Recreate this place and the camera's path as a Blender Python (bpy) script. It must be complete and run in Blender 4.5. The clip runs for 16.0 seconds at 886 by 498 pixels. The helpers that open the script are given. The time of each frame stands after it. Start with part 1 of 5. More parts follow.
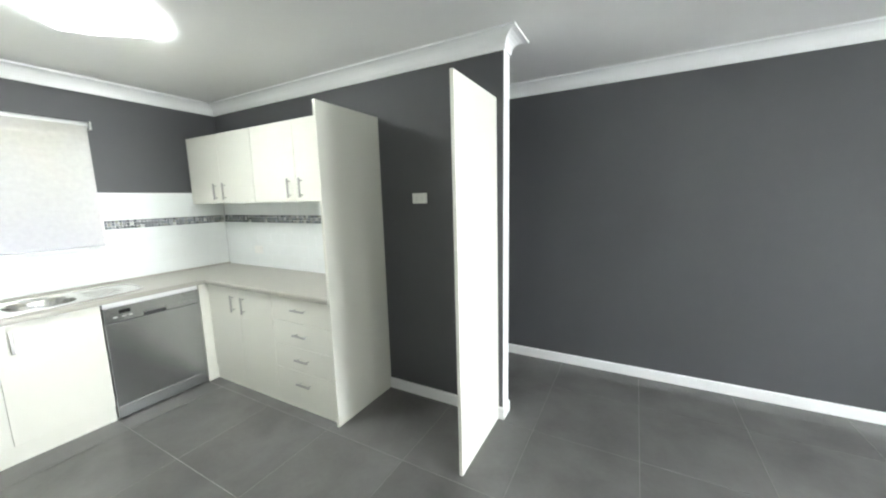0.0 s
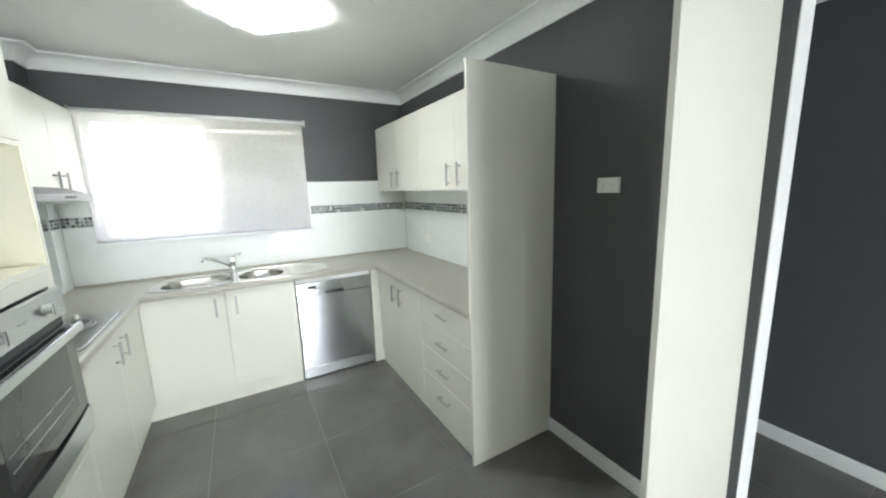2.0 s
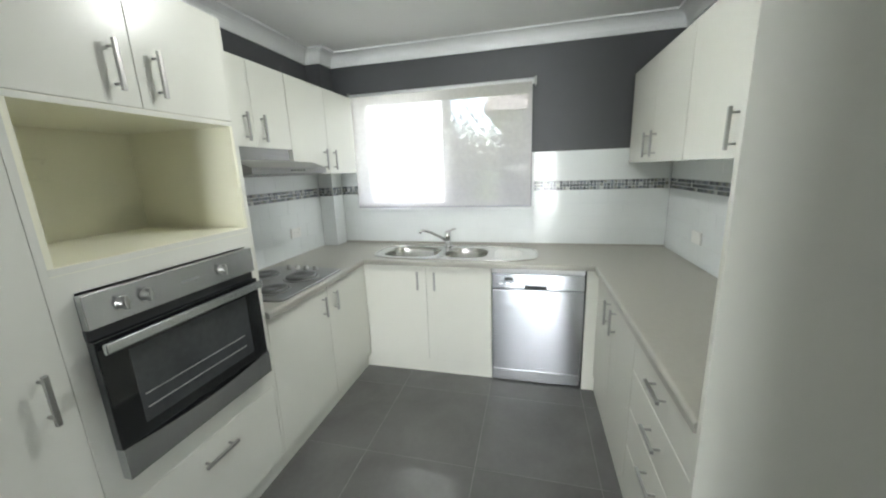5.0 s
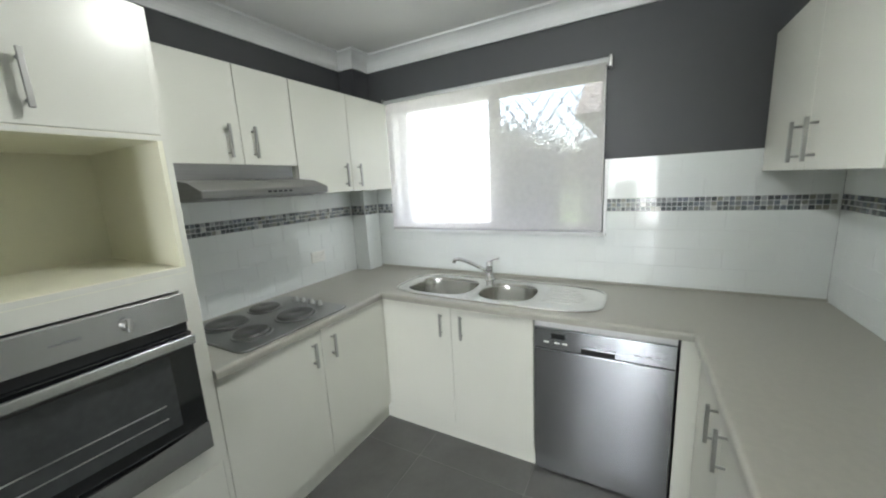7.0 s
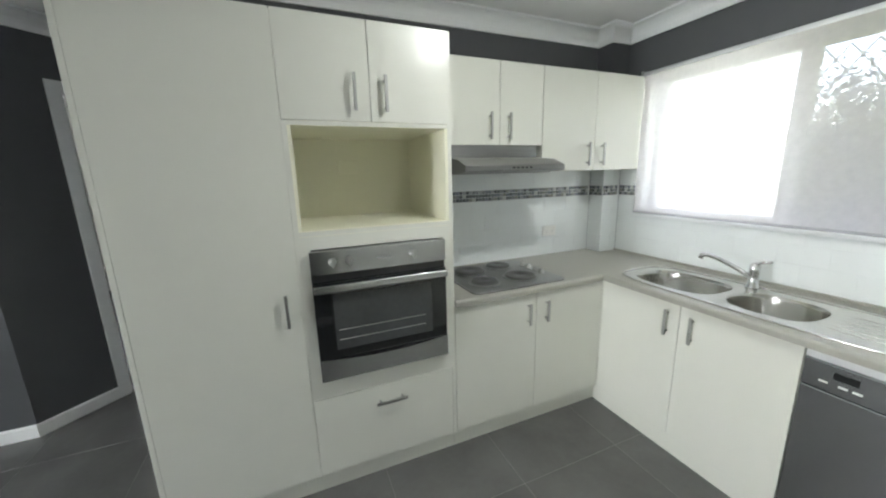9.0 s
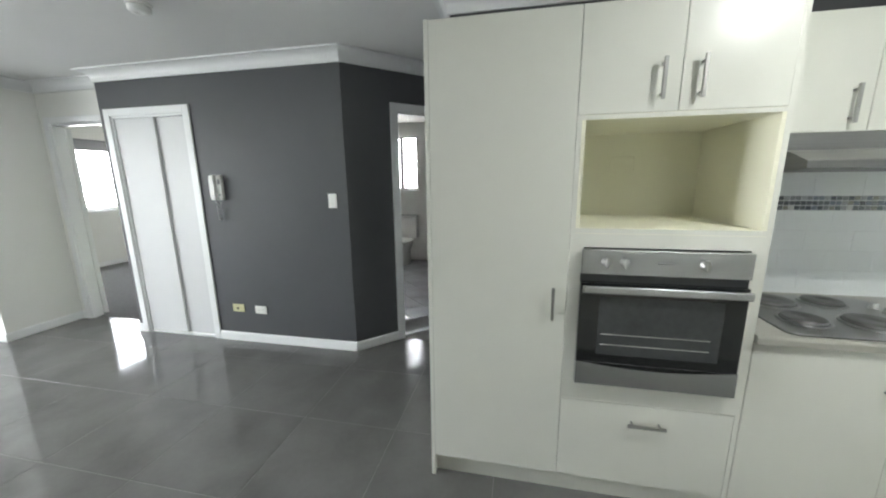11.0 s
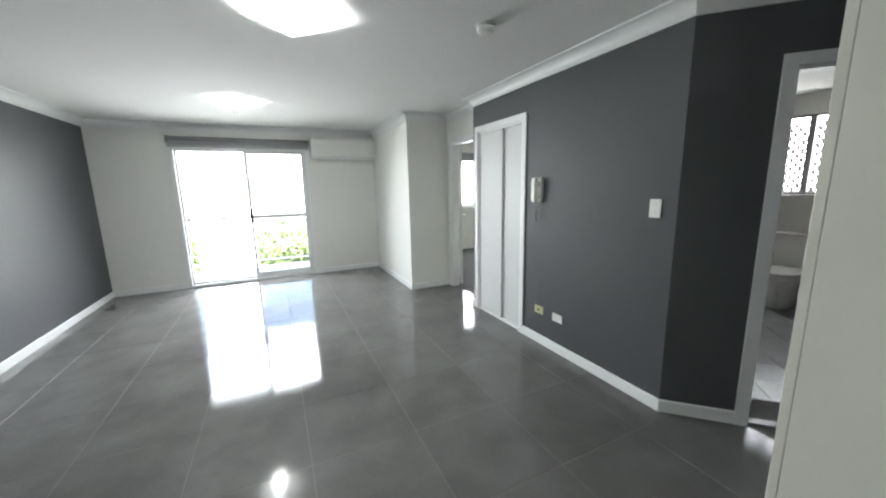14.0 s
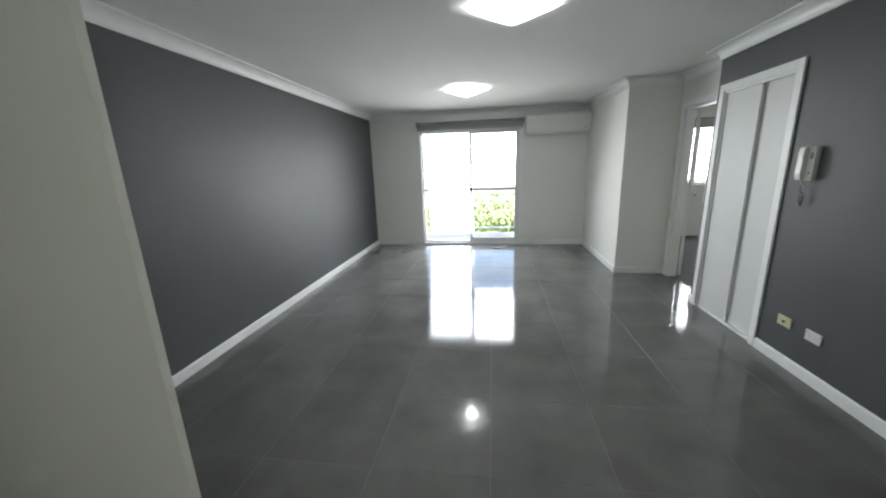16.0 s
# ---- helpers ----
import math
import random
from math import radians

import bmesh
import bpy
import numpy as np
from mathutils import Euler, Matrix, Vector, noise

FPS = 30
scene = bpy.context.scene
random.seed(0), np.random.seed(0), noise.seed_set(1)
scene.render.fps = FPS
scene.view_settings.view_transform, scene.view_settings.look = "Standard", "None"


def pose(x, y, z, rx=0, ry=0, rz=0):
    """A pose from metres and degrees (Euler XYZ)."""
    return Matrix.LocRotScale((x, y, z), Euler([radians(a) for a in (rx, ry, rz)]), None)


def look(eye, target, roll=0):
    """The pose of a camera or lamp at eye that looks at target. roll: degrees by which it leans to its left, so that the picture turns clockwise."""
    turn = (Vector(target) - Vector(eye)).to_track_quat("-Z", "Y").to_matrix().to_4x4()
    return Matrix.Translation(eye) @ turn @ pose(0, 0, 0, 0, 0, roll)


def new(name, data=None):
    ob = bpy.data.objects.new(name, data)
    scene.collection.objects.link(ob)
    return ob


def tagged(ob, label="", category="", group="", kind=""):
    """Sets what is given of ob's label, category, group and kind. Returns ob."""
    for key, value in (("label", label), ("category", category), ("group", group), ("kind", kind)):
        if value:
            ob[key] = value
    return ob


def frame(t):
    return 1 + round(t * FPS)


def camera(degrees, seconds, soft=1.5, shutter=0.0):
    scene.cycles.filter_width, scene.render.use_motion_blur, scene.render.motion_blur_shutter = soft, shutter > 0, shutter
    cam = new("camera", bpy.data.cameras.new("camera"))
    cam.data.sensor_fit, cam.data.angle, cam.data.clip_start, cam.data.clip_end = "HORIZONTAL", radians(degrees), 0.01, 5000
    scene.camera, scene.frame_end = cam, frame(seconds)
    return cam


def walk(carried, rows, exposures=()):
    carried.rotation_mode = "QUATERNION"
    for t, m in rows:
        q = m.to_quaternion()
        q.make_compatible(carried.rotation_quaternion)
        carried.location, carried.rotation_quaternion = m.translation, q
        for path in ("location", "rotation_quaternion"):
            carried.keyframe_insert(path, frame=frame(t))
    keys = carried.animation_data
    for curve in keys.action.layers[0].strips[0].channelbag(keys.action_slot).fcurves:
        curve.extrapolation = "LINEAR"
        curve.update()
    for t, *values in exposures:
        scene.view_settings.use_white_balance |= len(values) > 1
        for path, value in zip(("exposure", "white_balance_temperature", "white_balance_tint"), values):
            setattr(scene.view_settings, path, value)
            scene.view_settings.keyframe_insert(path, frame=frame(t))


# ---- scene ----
cam = camera(103.3, 16.0, soft=2.1)
PATH = [
    (0, (0.709, 0.733, 1.492), (-0.243, 2.468, 1.205), -1.3),
    (0.5, (0.729, 0.883, 1.492), (-0.58, 2.371, 1.224), -0.5),
    (1, (0.669, 0.999, 1.479), (-0.772, 2.349, 1.166), -1.3),
    (1.5, (0.535, 1.18, 1.503), (-1.04, 2.372, 1.195), -0.9),
    (2, (0.445, 1.306, 1.506), (-1.263, 2.288, 1.162), -1.7),
    (2.5, (0.395, 1.484, 1.509), (-1.459, 2.156, 1.178), -0.1),
    (3, (0.31, 1.587, 1.505), (-1.585, 2.132, 1.171), -0.3),
    (3.5, (0.173, 1.695, 1.503), (-1.773, 2.047, 1.204), -0.8),
    (4, (0.07, 1.771, 1.497), (-1.894, 1.864, 1.127), -2.5),
    (4.5, (-0.018, 1.844, 1.493), (-1.965, 1.579, 1.12), -1.3),
    (4.7, (-0.049, 1.85, 1.485), (-1.973, 1.483, 1.083), -1.7),
    (6.8, (-0.738, 2.02, 1.511), (-2.487, 1.135, 1.115), -2.0),
    (7, (-0.767, 2.027, 1.508), (-2.486, 1.073, 1.141), -3.0),
    (7.5, (-0.85, 1.992, 1.515), (-2.451, 0.829, 1.223), -2.6),
    (8, (-0.853, 2.013, 1.499), (-2.195, 0.573, 1.144), -2.9),
    (8.5, (-0.791, 2.12, 1.499), (-1.784, 0.435, 1.077), -0.8),
    (9, (-0.705, 2.19, 1.493), (-1.458, 0.386, 1.072), -1.5),
    (9.5, (-0.586, 2.21, 1.478), (-1.168, 0.354, 1.013), -2.5),
    (10, (-0.494, 2.219, 1.487), (-0.781, 0.288, 1.052), -2.5),
    (10.2, (-0.482, 2.208, 1.492), (-0.614, 0.259, 1.061), -2.2),
    (12.3, (-0.459, 1.918, 1.447), (0.478, 0.181, 1.124), -1.0),
    (12.5, (-0.432, 1.843, 1.478), (0.574, 0.156, 1.102), -2.1),
    (13, (-0.44, 1.744, 1.467), (0.933, 0.333, 1.116), -0.4),
    (13.5, (-0.464, 1.689, 1.477), (1.165, 0.594, 1.092), -0.8),
    (14, (-0.412, 1.662, 1.472), (1.367, 0.818, 1.118), -1.2),
    (14.5, (-0.395, 1.672, 1.515), (1.504, 1.163, 1.148), -2.9),
    (15, (-0.439, 1.629, 1.502), (1.515, 1.427, 1.129), -0.9),
    (15.5, (-0.516, 1.611, 1.494), (1.418, 1.776, 1.014), -0.7),
    (16, (-0.612, 1.599, 1.481), (1.314, 1.881, 1.021), -1.9),
]
walk(cam, [(t, look(eye, target, roll)) for t, eye, target, roll in PATH], [(0.0, 3.92), (1.5, 3.58), (2.0, 3.48), (2.5, 3.34), (3.5, 3.28), (7.0, 2.92), (9.0, 3.10), (10.0, 3.36), (12.5, 3.35), (13.0, 3.27), (14.0, 3.05), (15.0, 2.70), (16.0, 2.48)])

# ---- world, sun, lights ----
world = bpy.data.worlds.new("sky")
scene.world = world
world.use_nodes = True
wn = world.node_tree.nodes
wsky = wn.new("ShaderNodeTexSky")
wsky.sky_type = "NISHITA"
wsky.sun_disc = False
wsky.sun_elevation, wsky.sun_rotation = radians(55), radians(198)
wsky.air_density, wsky.dust_density = 1.0, 3.0
wn["Background"].inputs["Strength"].default_value = 0.15
world.node_tree.links.new(wsky.outputs["Color"], wn["Background"].inputs["Color"])
sun_data = bpy.data.lights.new("sun", "SUN")
sun_data.energy, sun_data.angle, sun_data.color = 5.0, radians(0.6), (1.0, 0.95, 0.88)
sun = new("sun", sun_data)
sun.matrix_world = look((0, 0, 18), (4.0, 12.0, 0))
LAMP, HOT = 0.75, 325.0


def sky_lamp(name, at, target, w, h, watts, colour, spread=180):
    """An area lamp in a window's opening that stands in for the sky's light."""
    data = bpy.data.lights.new(name, "AREA")
    data.shape, data.size, data.size_y, data.energy, data.color = "RECTANGLE", w, h, watts, colour
    data.spread = radians(spread)
    ob = new(name, data)
    ob.matrix_world = look(at, target)
    return ob


sky_lamp("daylight_balcony", (6.40, 1.58, 1.62), (4.9, 1.58, 0.70), 0.80, 1.05, 4.9, (0.94, 0.975, 1.0), 130)
sky_lamp("daylight_balcony", (6.50, 2.46, 1.06), (4.9, 2.46, 0.54), 0.90, 2.1, 8.4, (0.94, 0.975, 1.0), 130)
sky_lamp("daylight_kitchen", (-3.19, 0.785, 1.61), (0, 0.785, 1.61), 0.70, 0.88, 0.9, (0.93, 0.98, 1.0))
sky_lamp("daylight_bedroom", (6.90, -2.70, 1.54), (0, -2.70, 1.54), 1.15, 0.95, 8, (0.97, 0.99, 1.0))
sky_lamp("daylight_bathroom", (1.53, -4.3, 1.74), (1.53, 0, 1.74), 0.7, 1.0, 12, (0.97, 0.99, 1.0))

# ---- materials ----
def nodes_of(name):
    m = bpy.data.materials.new(name)
    m.use_nodes = True
    return m, m.node_tree.nodes, m.node_tree.links, m.node_tree.nodes["Principled BSDF"]


def surface(name, colour, rough=0.5, metal=0.0, spread=0.06, scale=4.0, bump=0.0, bump_scale=200.0, rough_spread=0.08,
            coat=0.0, pieces="", piece_spread=0.0, stretch=None, spec=0.5, brushed=0.0, grain=0.4, swirl=0.0):
    """Base colour varied at two scales, with fine relief. pieces: 'object' or 'island' varies it piece by piece."""
    m, n, l, p = nodes_of(name)
    p.inputs["Metallic"].default_value = metal
    p.inputs["Specular IOR Level"].default_value = spec
    p.inputs["Coat Weight"].default_value = coat
    p.inputs["Coat Roughness"].default_value = 0.08
    tc = n.new("ShaderNodeNewGeometry")
    src = tc.outputs["Position"]
    if stretch:
        mp = n.new("ShaderNodeMapping")
        mp.inputs["Scale"].default_value = stretch
        l.new(src, mp.inputs["Vector"])
        src = mp.outputs["Vector"]
    big = n.new("ShaderNodeTexNoise")
    big.inputs["Scale"].default_value, big.inputs["Detail"].default_value = scale, 4.0
    l.new(src, big.inputs["Vector"])
    fine = n.new("ShaderNodeTexNoise")
    fine.inputs["Scale"].default_value, fine.inputs["Detail"].default_value = scale * 14, 3.0
    l.new(src, fine.inputs["Vector"])
    mix = n.new("ShaderNodeMath")
    mix.operation = "MULTIPLY_ADD"
    mix.inputs[1].default_value = grain
    big.inputs["Distortion"].default_value = swirl
    l.new(fine.outputs["Fac"], mix.inputs[0])
    l.new(big.outputs["Fac"], mix.inputs[2])
    factor = mix.outputs[0]
    ramp = n.new("ShaderNodeValToRGB")
    lo = [max(0.0, c * (1 - spread * 2)) for c in colour]
    hi = [min(1.0, c * (1 + spread * 2)) for c in colour]
    ramp.color_ramp.elements[0].position, ramp.color_ramp.elements[0].color = 0.22 + grain / 4, (*lo, 1)
    ramp.color_ramp.elements[1].position, ramp.color_ramp.elements[1].color = 0.78 + grain * 0.75, (*hi, 1)
    l.new(factor, ramp.inputs["Fac"])
    colour_out = ramp.outputs["Color"]
    if pieces:
        info = n.new("ShaderNodeObjectInfo" if pieces == "object" else "ShaderNodeNewGeometry")
        rnd = info.outputs["Random" if pieces == "object" else "Random Per Island"]
        rng = n.new("ShaderNodeMapRange")
        rng.inputs["To Min"].default_value, rng.inputs["To Max"].default_value = 1 - piece_spread, 1 + piece_spread
        l.new(rnd, rng.inputs["Value"])
        hsv = n.new("ShaderNodeHueSaturation")
        l.new(rng.outputs["Result"], hsv.inputs["Value"])
        l.new(colour_out, hsv.inputs["Color"])
        colour_out = hsv.outputs["Color"]
    l.new(colour_out, p.inputs["Base Color"])
    rr = n.new("ShaderNodeMapRange")
    rr.inputs["To Min"].default_value = max(0.02, rough - rough_spread)
    rr.inputs["To Max"].default_value = min(1.0, rough + rough_spread)
    l.new(big.outputs["Fac"], rr.inputs["Value"])
    l.new(rr.outputs["Result"], p.inputs["Roughness"])
    if brushed:
        tg = n.new("ShaderNodeTangent")
        tg.direction_type, tg.axis = "RADIAL", "Z"
        p.inputs["Anisotropic"].default_value = brushed
        p.inputs["Anisotropic Rotation"].default_value = 0.25
        l.new(tg.outputs["Tangent"], p.inputs["Tangent"])
    if bump:
        bt = n.new("ShaderNodeTexNoise")
        bt.inputs["Scale"].default_value, bt.inputs["Detail"].default_value = bump_scale, 3.0
        l.new(src, bt.inputs["Vector"])
        bm_node = n.new("ShaderNodeBump")
        bm_node.inputs["Strength"].default_value, bm_node.inputs["Distance"].default_value = bump, 0.002
        l.new(bt.outputs["Fac"], bm_node.inputs["Height"])
        l.new(bm_node.outputs["Normal"], p.inputs["Normal"])
    return m


def glass(name, tint=(1, 1, 1), rough=0.0):
    m, n, l, p = nodes_of(name)
    p.inputs["Base Color"].default_value = (*tint, 1)
    p.inputs["Transmission Weight"].default_value = 1.0
    p.inputs["Roughness"].default_value = rough
    p.inputs["IOR"].default_value = 1.45
    return m


def glowing(name, colour, strength):
    m, n, l, p = nodes_of(name)
    p.inputs["Base Color"].default_value = (0.85, 0.85, 0.85, 1)
    p.inputs["Roughness"].default_value = 0.3
    p.inputs["Emission Color"].default_value = (*colour, 1)
    p.inputs["Emission Strength"].default_value = strength
    return m


def sheer(name, colour, clear, cast):
    """Woven screen cloth: part open weave, part cloth that scatters light through."""
    m, n, l, p = nodes_of(name)
    out = n["Material Output"]
    t = n.new("ShaderNodeBsdfTransparent")
    d = n.new("ShaderNodeBsdfDiffuse")
    d.inputs["Color"].default_value = (*colour, 1)
    tr = n.new("ShaderNodeBsdfTranslucent")
    tr.inputs["Color"].default_value = (*colour, 1)
    a = n.new("ShaderNodeMixShader")
    a.inputs["Fac"].default_value = cast
    l.new(d.outputs[0], a.inputs[1])
    l.new(tr.outputs[0], a.inputs[2])
    weave = n.new("ShaderNodeTexNoise")
    weave.inputs["Scale"].default_value = 30
    tcw = n.new("ShaderNodeTexCoord")
    l.new(tcw.outputs["Object"], weave.inputs["Vector"])
    rng = n.new("ShaderNodeMapRange")
    rng.inputs["To Min"].default_value, rng.inputs["To Max"].default_value = clear - 0.05, clear + 0.05
    l.new(weave.outputs["Fac"], rng.inputs["Value"])
    b = n.new("ShaderNodeMixShader")
    l.new(rng.outputs["Result"], b.inputs["Fac"])
    l.new(a.outputs[0], b.inputs[1])
    l.new(t.outputs[0], b.inputs[2])
    l.new(b.outputs[0], out.inputs["Surface"])
    return m


M_DARK = surface("charcoal_paint", (0.090, 0.092, 0.098), 0.5, spread=0.025, scale=1.2, bump=0.25, bump_scale=350, rough_spread=0.03, spec=0.3)
M_WHITEWALL = surface("white_wall_paint", (0.80, 0.80, 0.765), 0.55, spread=0.008, scale=1.0, bump=0.2, bump_scale=350, rough_spread=0.03)
M_CEIL = surface("ceiling_paint", (0.80, 0.80, 0.79), 0.9, spread=0.012, scale=1.0, bump=0.25, bump_scale=300, spec=0.1)
M_TRIM = surface("gloss_white_trim", (0.82, 0.83, 0.83), 0.42, spread=0.015, scale=3, bump=0.05)
M_DOORWHITE = surface("satin_white_door", (0.66, 0.67, 0.67), 0.5, spread=0.01, scale=1.5, bump=0.05, rough_spread=0.03)
M_TILE = surface("charcoal_porcelain", (0.138, 0.136, 0.133), 0.075, spread=0.14, scale=2.6, grain=0.15, swirl=0.3, bump=0.06, bump_scale=120,
                 rough_spread=0.02, spec=0.42, pieces="object", piece_spread=0.05)
M_GROUT = surface("grey_grout", (0.19, 0.187, 0.18), 0.8, spread=0.1, scale=12, bump=0.3)
M_CREAM = surface("cream_laminate", (0.745, 0.745, 0.675), 0.25, spread=0.004, scale=1.3, bump=0.06, bump_scale=600, rough_spread=0.01)
M_BENCH = surface("greige_laminate", (0.37, 0.36, 0.315), 0.34, spread=0.03, scale=40, bump=0.05, bump_scale=400)
M_STEEL = surface("brushed_steel", (0.53, 0.54, 0.56), 0.172, metal=1.0, spread=0.015, scale=3, stretch=(0.5, 0.5, 25), rough_spread=0.0, brushed=1.0, bump=0.05, bump_scale=60)
M_STEEL_H = surface("brushed_steel_across", (0.55, 0.56, 0.57), 0.26, metal=1.0, spread=0.02, scale=3, stretch=(1, 1, 60), rough_spread=0.015, brushed=0.7)
M_TRAY = surface("cooktop_steel", (0.36, 0.36, 0.355), 0.32, metal=1.0, spread=0.05, scale=6, rough_spread=0.06)
M_IRON = surface("cast_iron", (0.13, 0.128, 0.125), 0.42, metal=0.6, spread=0.1, scale=20)
M_SINK = surface("sink_steel", (0.62, 0.61, 0.58), 0.2, metal=1.0, spread=0.06, scale=6, rough_spread=0.06)
M_HOOD = surface("dull_hood_steel", (0.30, 0.30, 0.295), 0.38, metal=1.0, spread=0.05, scale=4, stretch=(1, 1, 30), rough_spread=0.05)
M_CHROME = surface("chrome", (0.75, 0.75, 0.76), 0.08, metal=1.0, spread=0.01, rough_spread=0.03)
M_NICKEL = surface("satin_nickel", (0.42, 0.42, 0.40), 0.40, metal=1.0, spread=0.04, scale=9)
M_BLACKGLASS = surface("black_oven_glass", (0.012, 0.013, 0.014), 0.05, spread=0.05, rough_spread=0.02, coat=0.5)
M_BLACK = surface("black_plastic", (0.02, 0.021, 0.022), 0.35, spread=0.1, scale=8)
M_WALLTILE = surface("white_glazed_tile", (0.80, 0.83, 0.825), 0.06, spec=0.36, spread=0.012, scale=3, rough_spread=0.02,
                     pieces="object", piece_spread=0.012, bump=0.03, bump_scale=14)
M_WALLGROUT = surface("white_grout", (0.78, 0.80, 0.80), 0.7, spread=0.03, scale=15, bump=0.2)


def mosaic(name, colours):
    """Glass chips, each one of a few plain colours."""
    m, n, l, p = nodes_of(name)
    geo = n.new("ShaderNodeNewGeometry")
    ramp = n.new("ShaderNodeValToRGB")
    ramp.color_ramp.interpolation = "CONSTANT"
    for k, c in enumerate(colours):
        el = ramp.color_ramp.elements[k] if k < 2 else ramp.color_ramp.elements.new(k / len(colours))
        el.position, el.color = k / len(colours), (*c, 1)
    l.new(geo.outputs["Random Per Island"], ramp.inputs["Fac"])
    noise_node = n.new("ShaderNodeTexNoise")
    noise_node.inputs["Scale"].default_value = 90
    l.new(geo.outputs["Position"], noise_node.inputs["Vector"])
    mixer = n.new("ShaderNodeMixRGB")
    mixer.blend_type, mixer.inputs["Fac"].default_value = "OVERLAY", 0.25
    l.new(ramp.outputs["Color"], mixer.inputs[1])
    l.new(noise_node.outputs["Fac"], mixer.inputs[2])
    l.new(mixer.outputs[0], p.inputs["Base Color"])
    p.inputs["Roughness"].default_value = 0.09
    return m


M_MOSAIC = mosaic("grey_glass_mosaic", [(0.10, 0.11, 0.12), (0.17, 0.18, 0.19), (0.24, 0.25, 0.26), (0.12, 0.13, 0.14), (0.36, 0.37, 0.39), (0.20, 0.22, 0.26), (0.28, 0.28, 0.25), (0.15, 0.17, 0.18), (0.58, 0.59, 0.57)])
M_NICHE = surface("pale_yellow_laminate", (0.86, 0.845, 0.69), 0.4, spread=0.01, scale=3, bump=0.05, bump_scale=400)
M_PLASTIC = surface("white_plastic", (0.80, 0.80, 0.77), 0.35, spread=0.01, scale=4)
M_YELLOWED = surface("yellowed_plastic", (0.62, 0.60, 0.36), 0.4, spread=0.03, scale=8)
M_CERAMIC = surface("white_ceramic", (0.82, 0.82, 0.80), 0.08, spread=0.01, rough_spread=0.02)
M_ALU = surface("white_aluminium", (0.72, 0.73, 0.73), 0.35, spread=0.02, scale=6)
M_ALUGREY = surface("grey_aluminium", (0.35, 0.35, 0.36), 0.4, metal=0.4, spread=0.05, scale=6)
M_FABRIC = surface("grey_blind_cloth", (0.26, 0.26, 0.27), 0.9, spread=0.05, scale=40, bump=0.2, bump_scale=500)
M_CARPET = surface("grey_carpet", (0.13, 0.13, 0.135), 0.95, spread=0.15, scale=30, bump=0.6, bump_scale=500)
M_BATHTILE = surface("pale_grey_floor_tile", (0.36, 0.37, 0.38), 0.22, spread=0.06, scale=5, pieces="object", piece_spread=0.05)
M_GLASS = glass("clear_glass")
M_SHEER = sheer("white_screen_cloth", (0.82, 0.79, 0.78), 0.50, 0.62)
M_HOT = glowing("lamp_hot_spot", (0.955, 0.99, 0.972), HOT)
M_LAMP = glowing("lit_opal_glass", (0.955, 0.99, 0.972), LAMP)
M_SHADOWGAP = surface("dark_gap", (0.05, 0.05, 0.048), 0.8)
M_LEAF = surface("leaf", (0.17, 0.23, 0.08), 0.5, spread=0.3, scale=4, pieces="island", piece_spread=0.5)
# Near-black leaf colour holds the shade of trees seen against the sky.
M_LEAF_BACKLIT = surface("backlit_leaf", (0.034, 0.035, 0.030), 0.8, spec=0.1, spread=0.3, scale=4, pieces="island", piece_spread=0.5)
M_BARK = surface("bark", (0.16, 0.12, 0.09), 0.9, spread=0.2, scale=8, bump=0.6, bump_scale=40)
M_BRICK = surface("dull_brick", (0.17, 0.145, 0.135), 0.85, spread=0.12, scale=9, bump=0.3, bump_scale=60)
M_ROOF = surface("grey_roof", (0.10, 0.09, 0.085), 0.9, spread=0.2, scale=6, bump=0.3, bump_scale=50)
M_LAWN = surface("lawn", (0.10, 0.14, 0.05), 0.9, spread=0.3, scale=1.5, bump=0.5, bump_scale=60)
M_CONCRETE = surface("concrete", (0.40, 0.39, 0.37), 0.8, spread=0.08, scale=3, bump=0.3, bump_scale=80)


# ---- mesh helpers ----
def bx(bm, x0, x1, y0, y1, z0, z1, bevel=0.0, segs=2):
    tmp = bmesh.new()
    bmesh.ops.create_cube(tmp, size=1.0)
    for v in tmp.verts:
        v.co = Vector(((x0 + x1) / 2 + v.co.x * (x1 - x0), (y0 + y1) / 2 + v.co.y * (y1 - y0), (z0 + z1) / 2 + v.co.z * (z1 - z0)))
    if bevel:
        bmesh.ops.bevel(tmp, geom=tmp.edges[:], offset=bevel, segments=segs, profile=0.5, affect="EDGES")
    join(bm, tmp)
    return bm


def join(bm, tmp):
    made = [bm.verts.new(v.co) for v in tmp.verts]
    tmp.verts.index_update()
    for f in tmp.faces:
        g = bm.faces.new([made[v.index] for v in f.verts])
        g.smooth = f.smooth
    tmp.free()


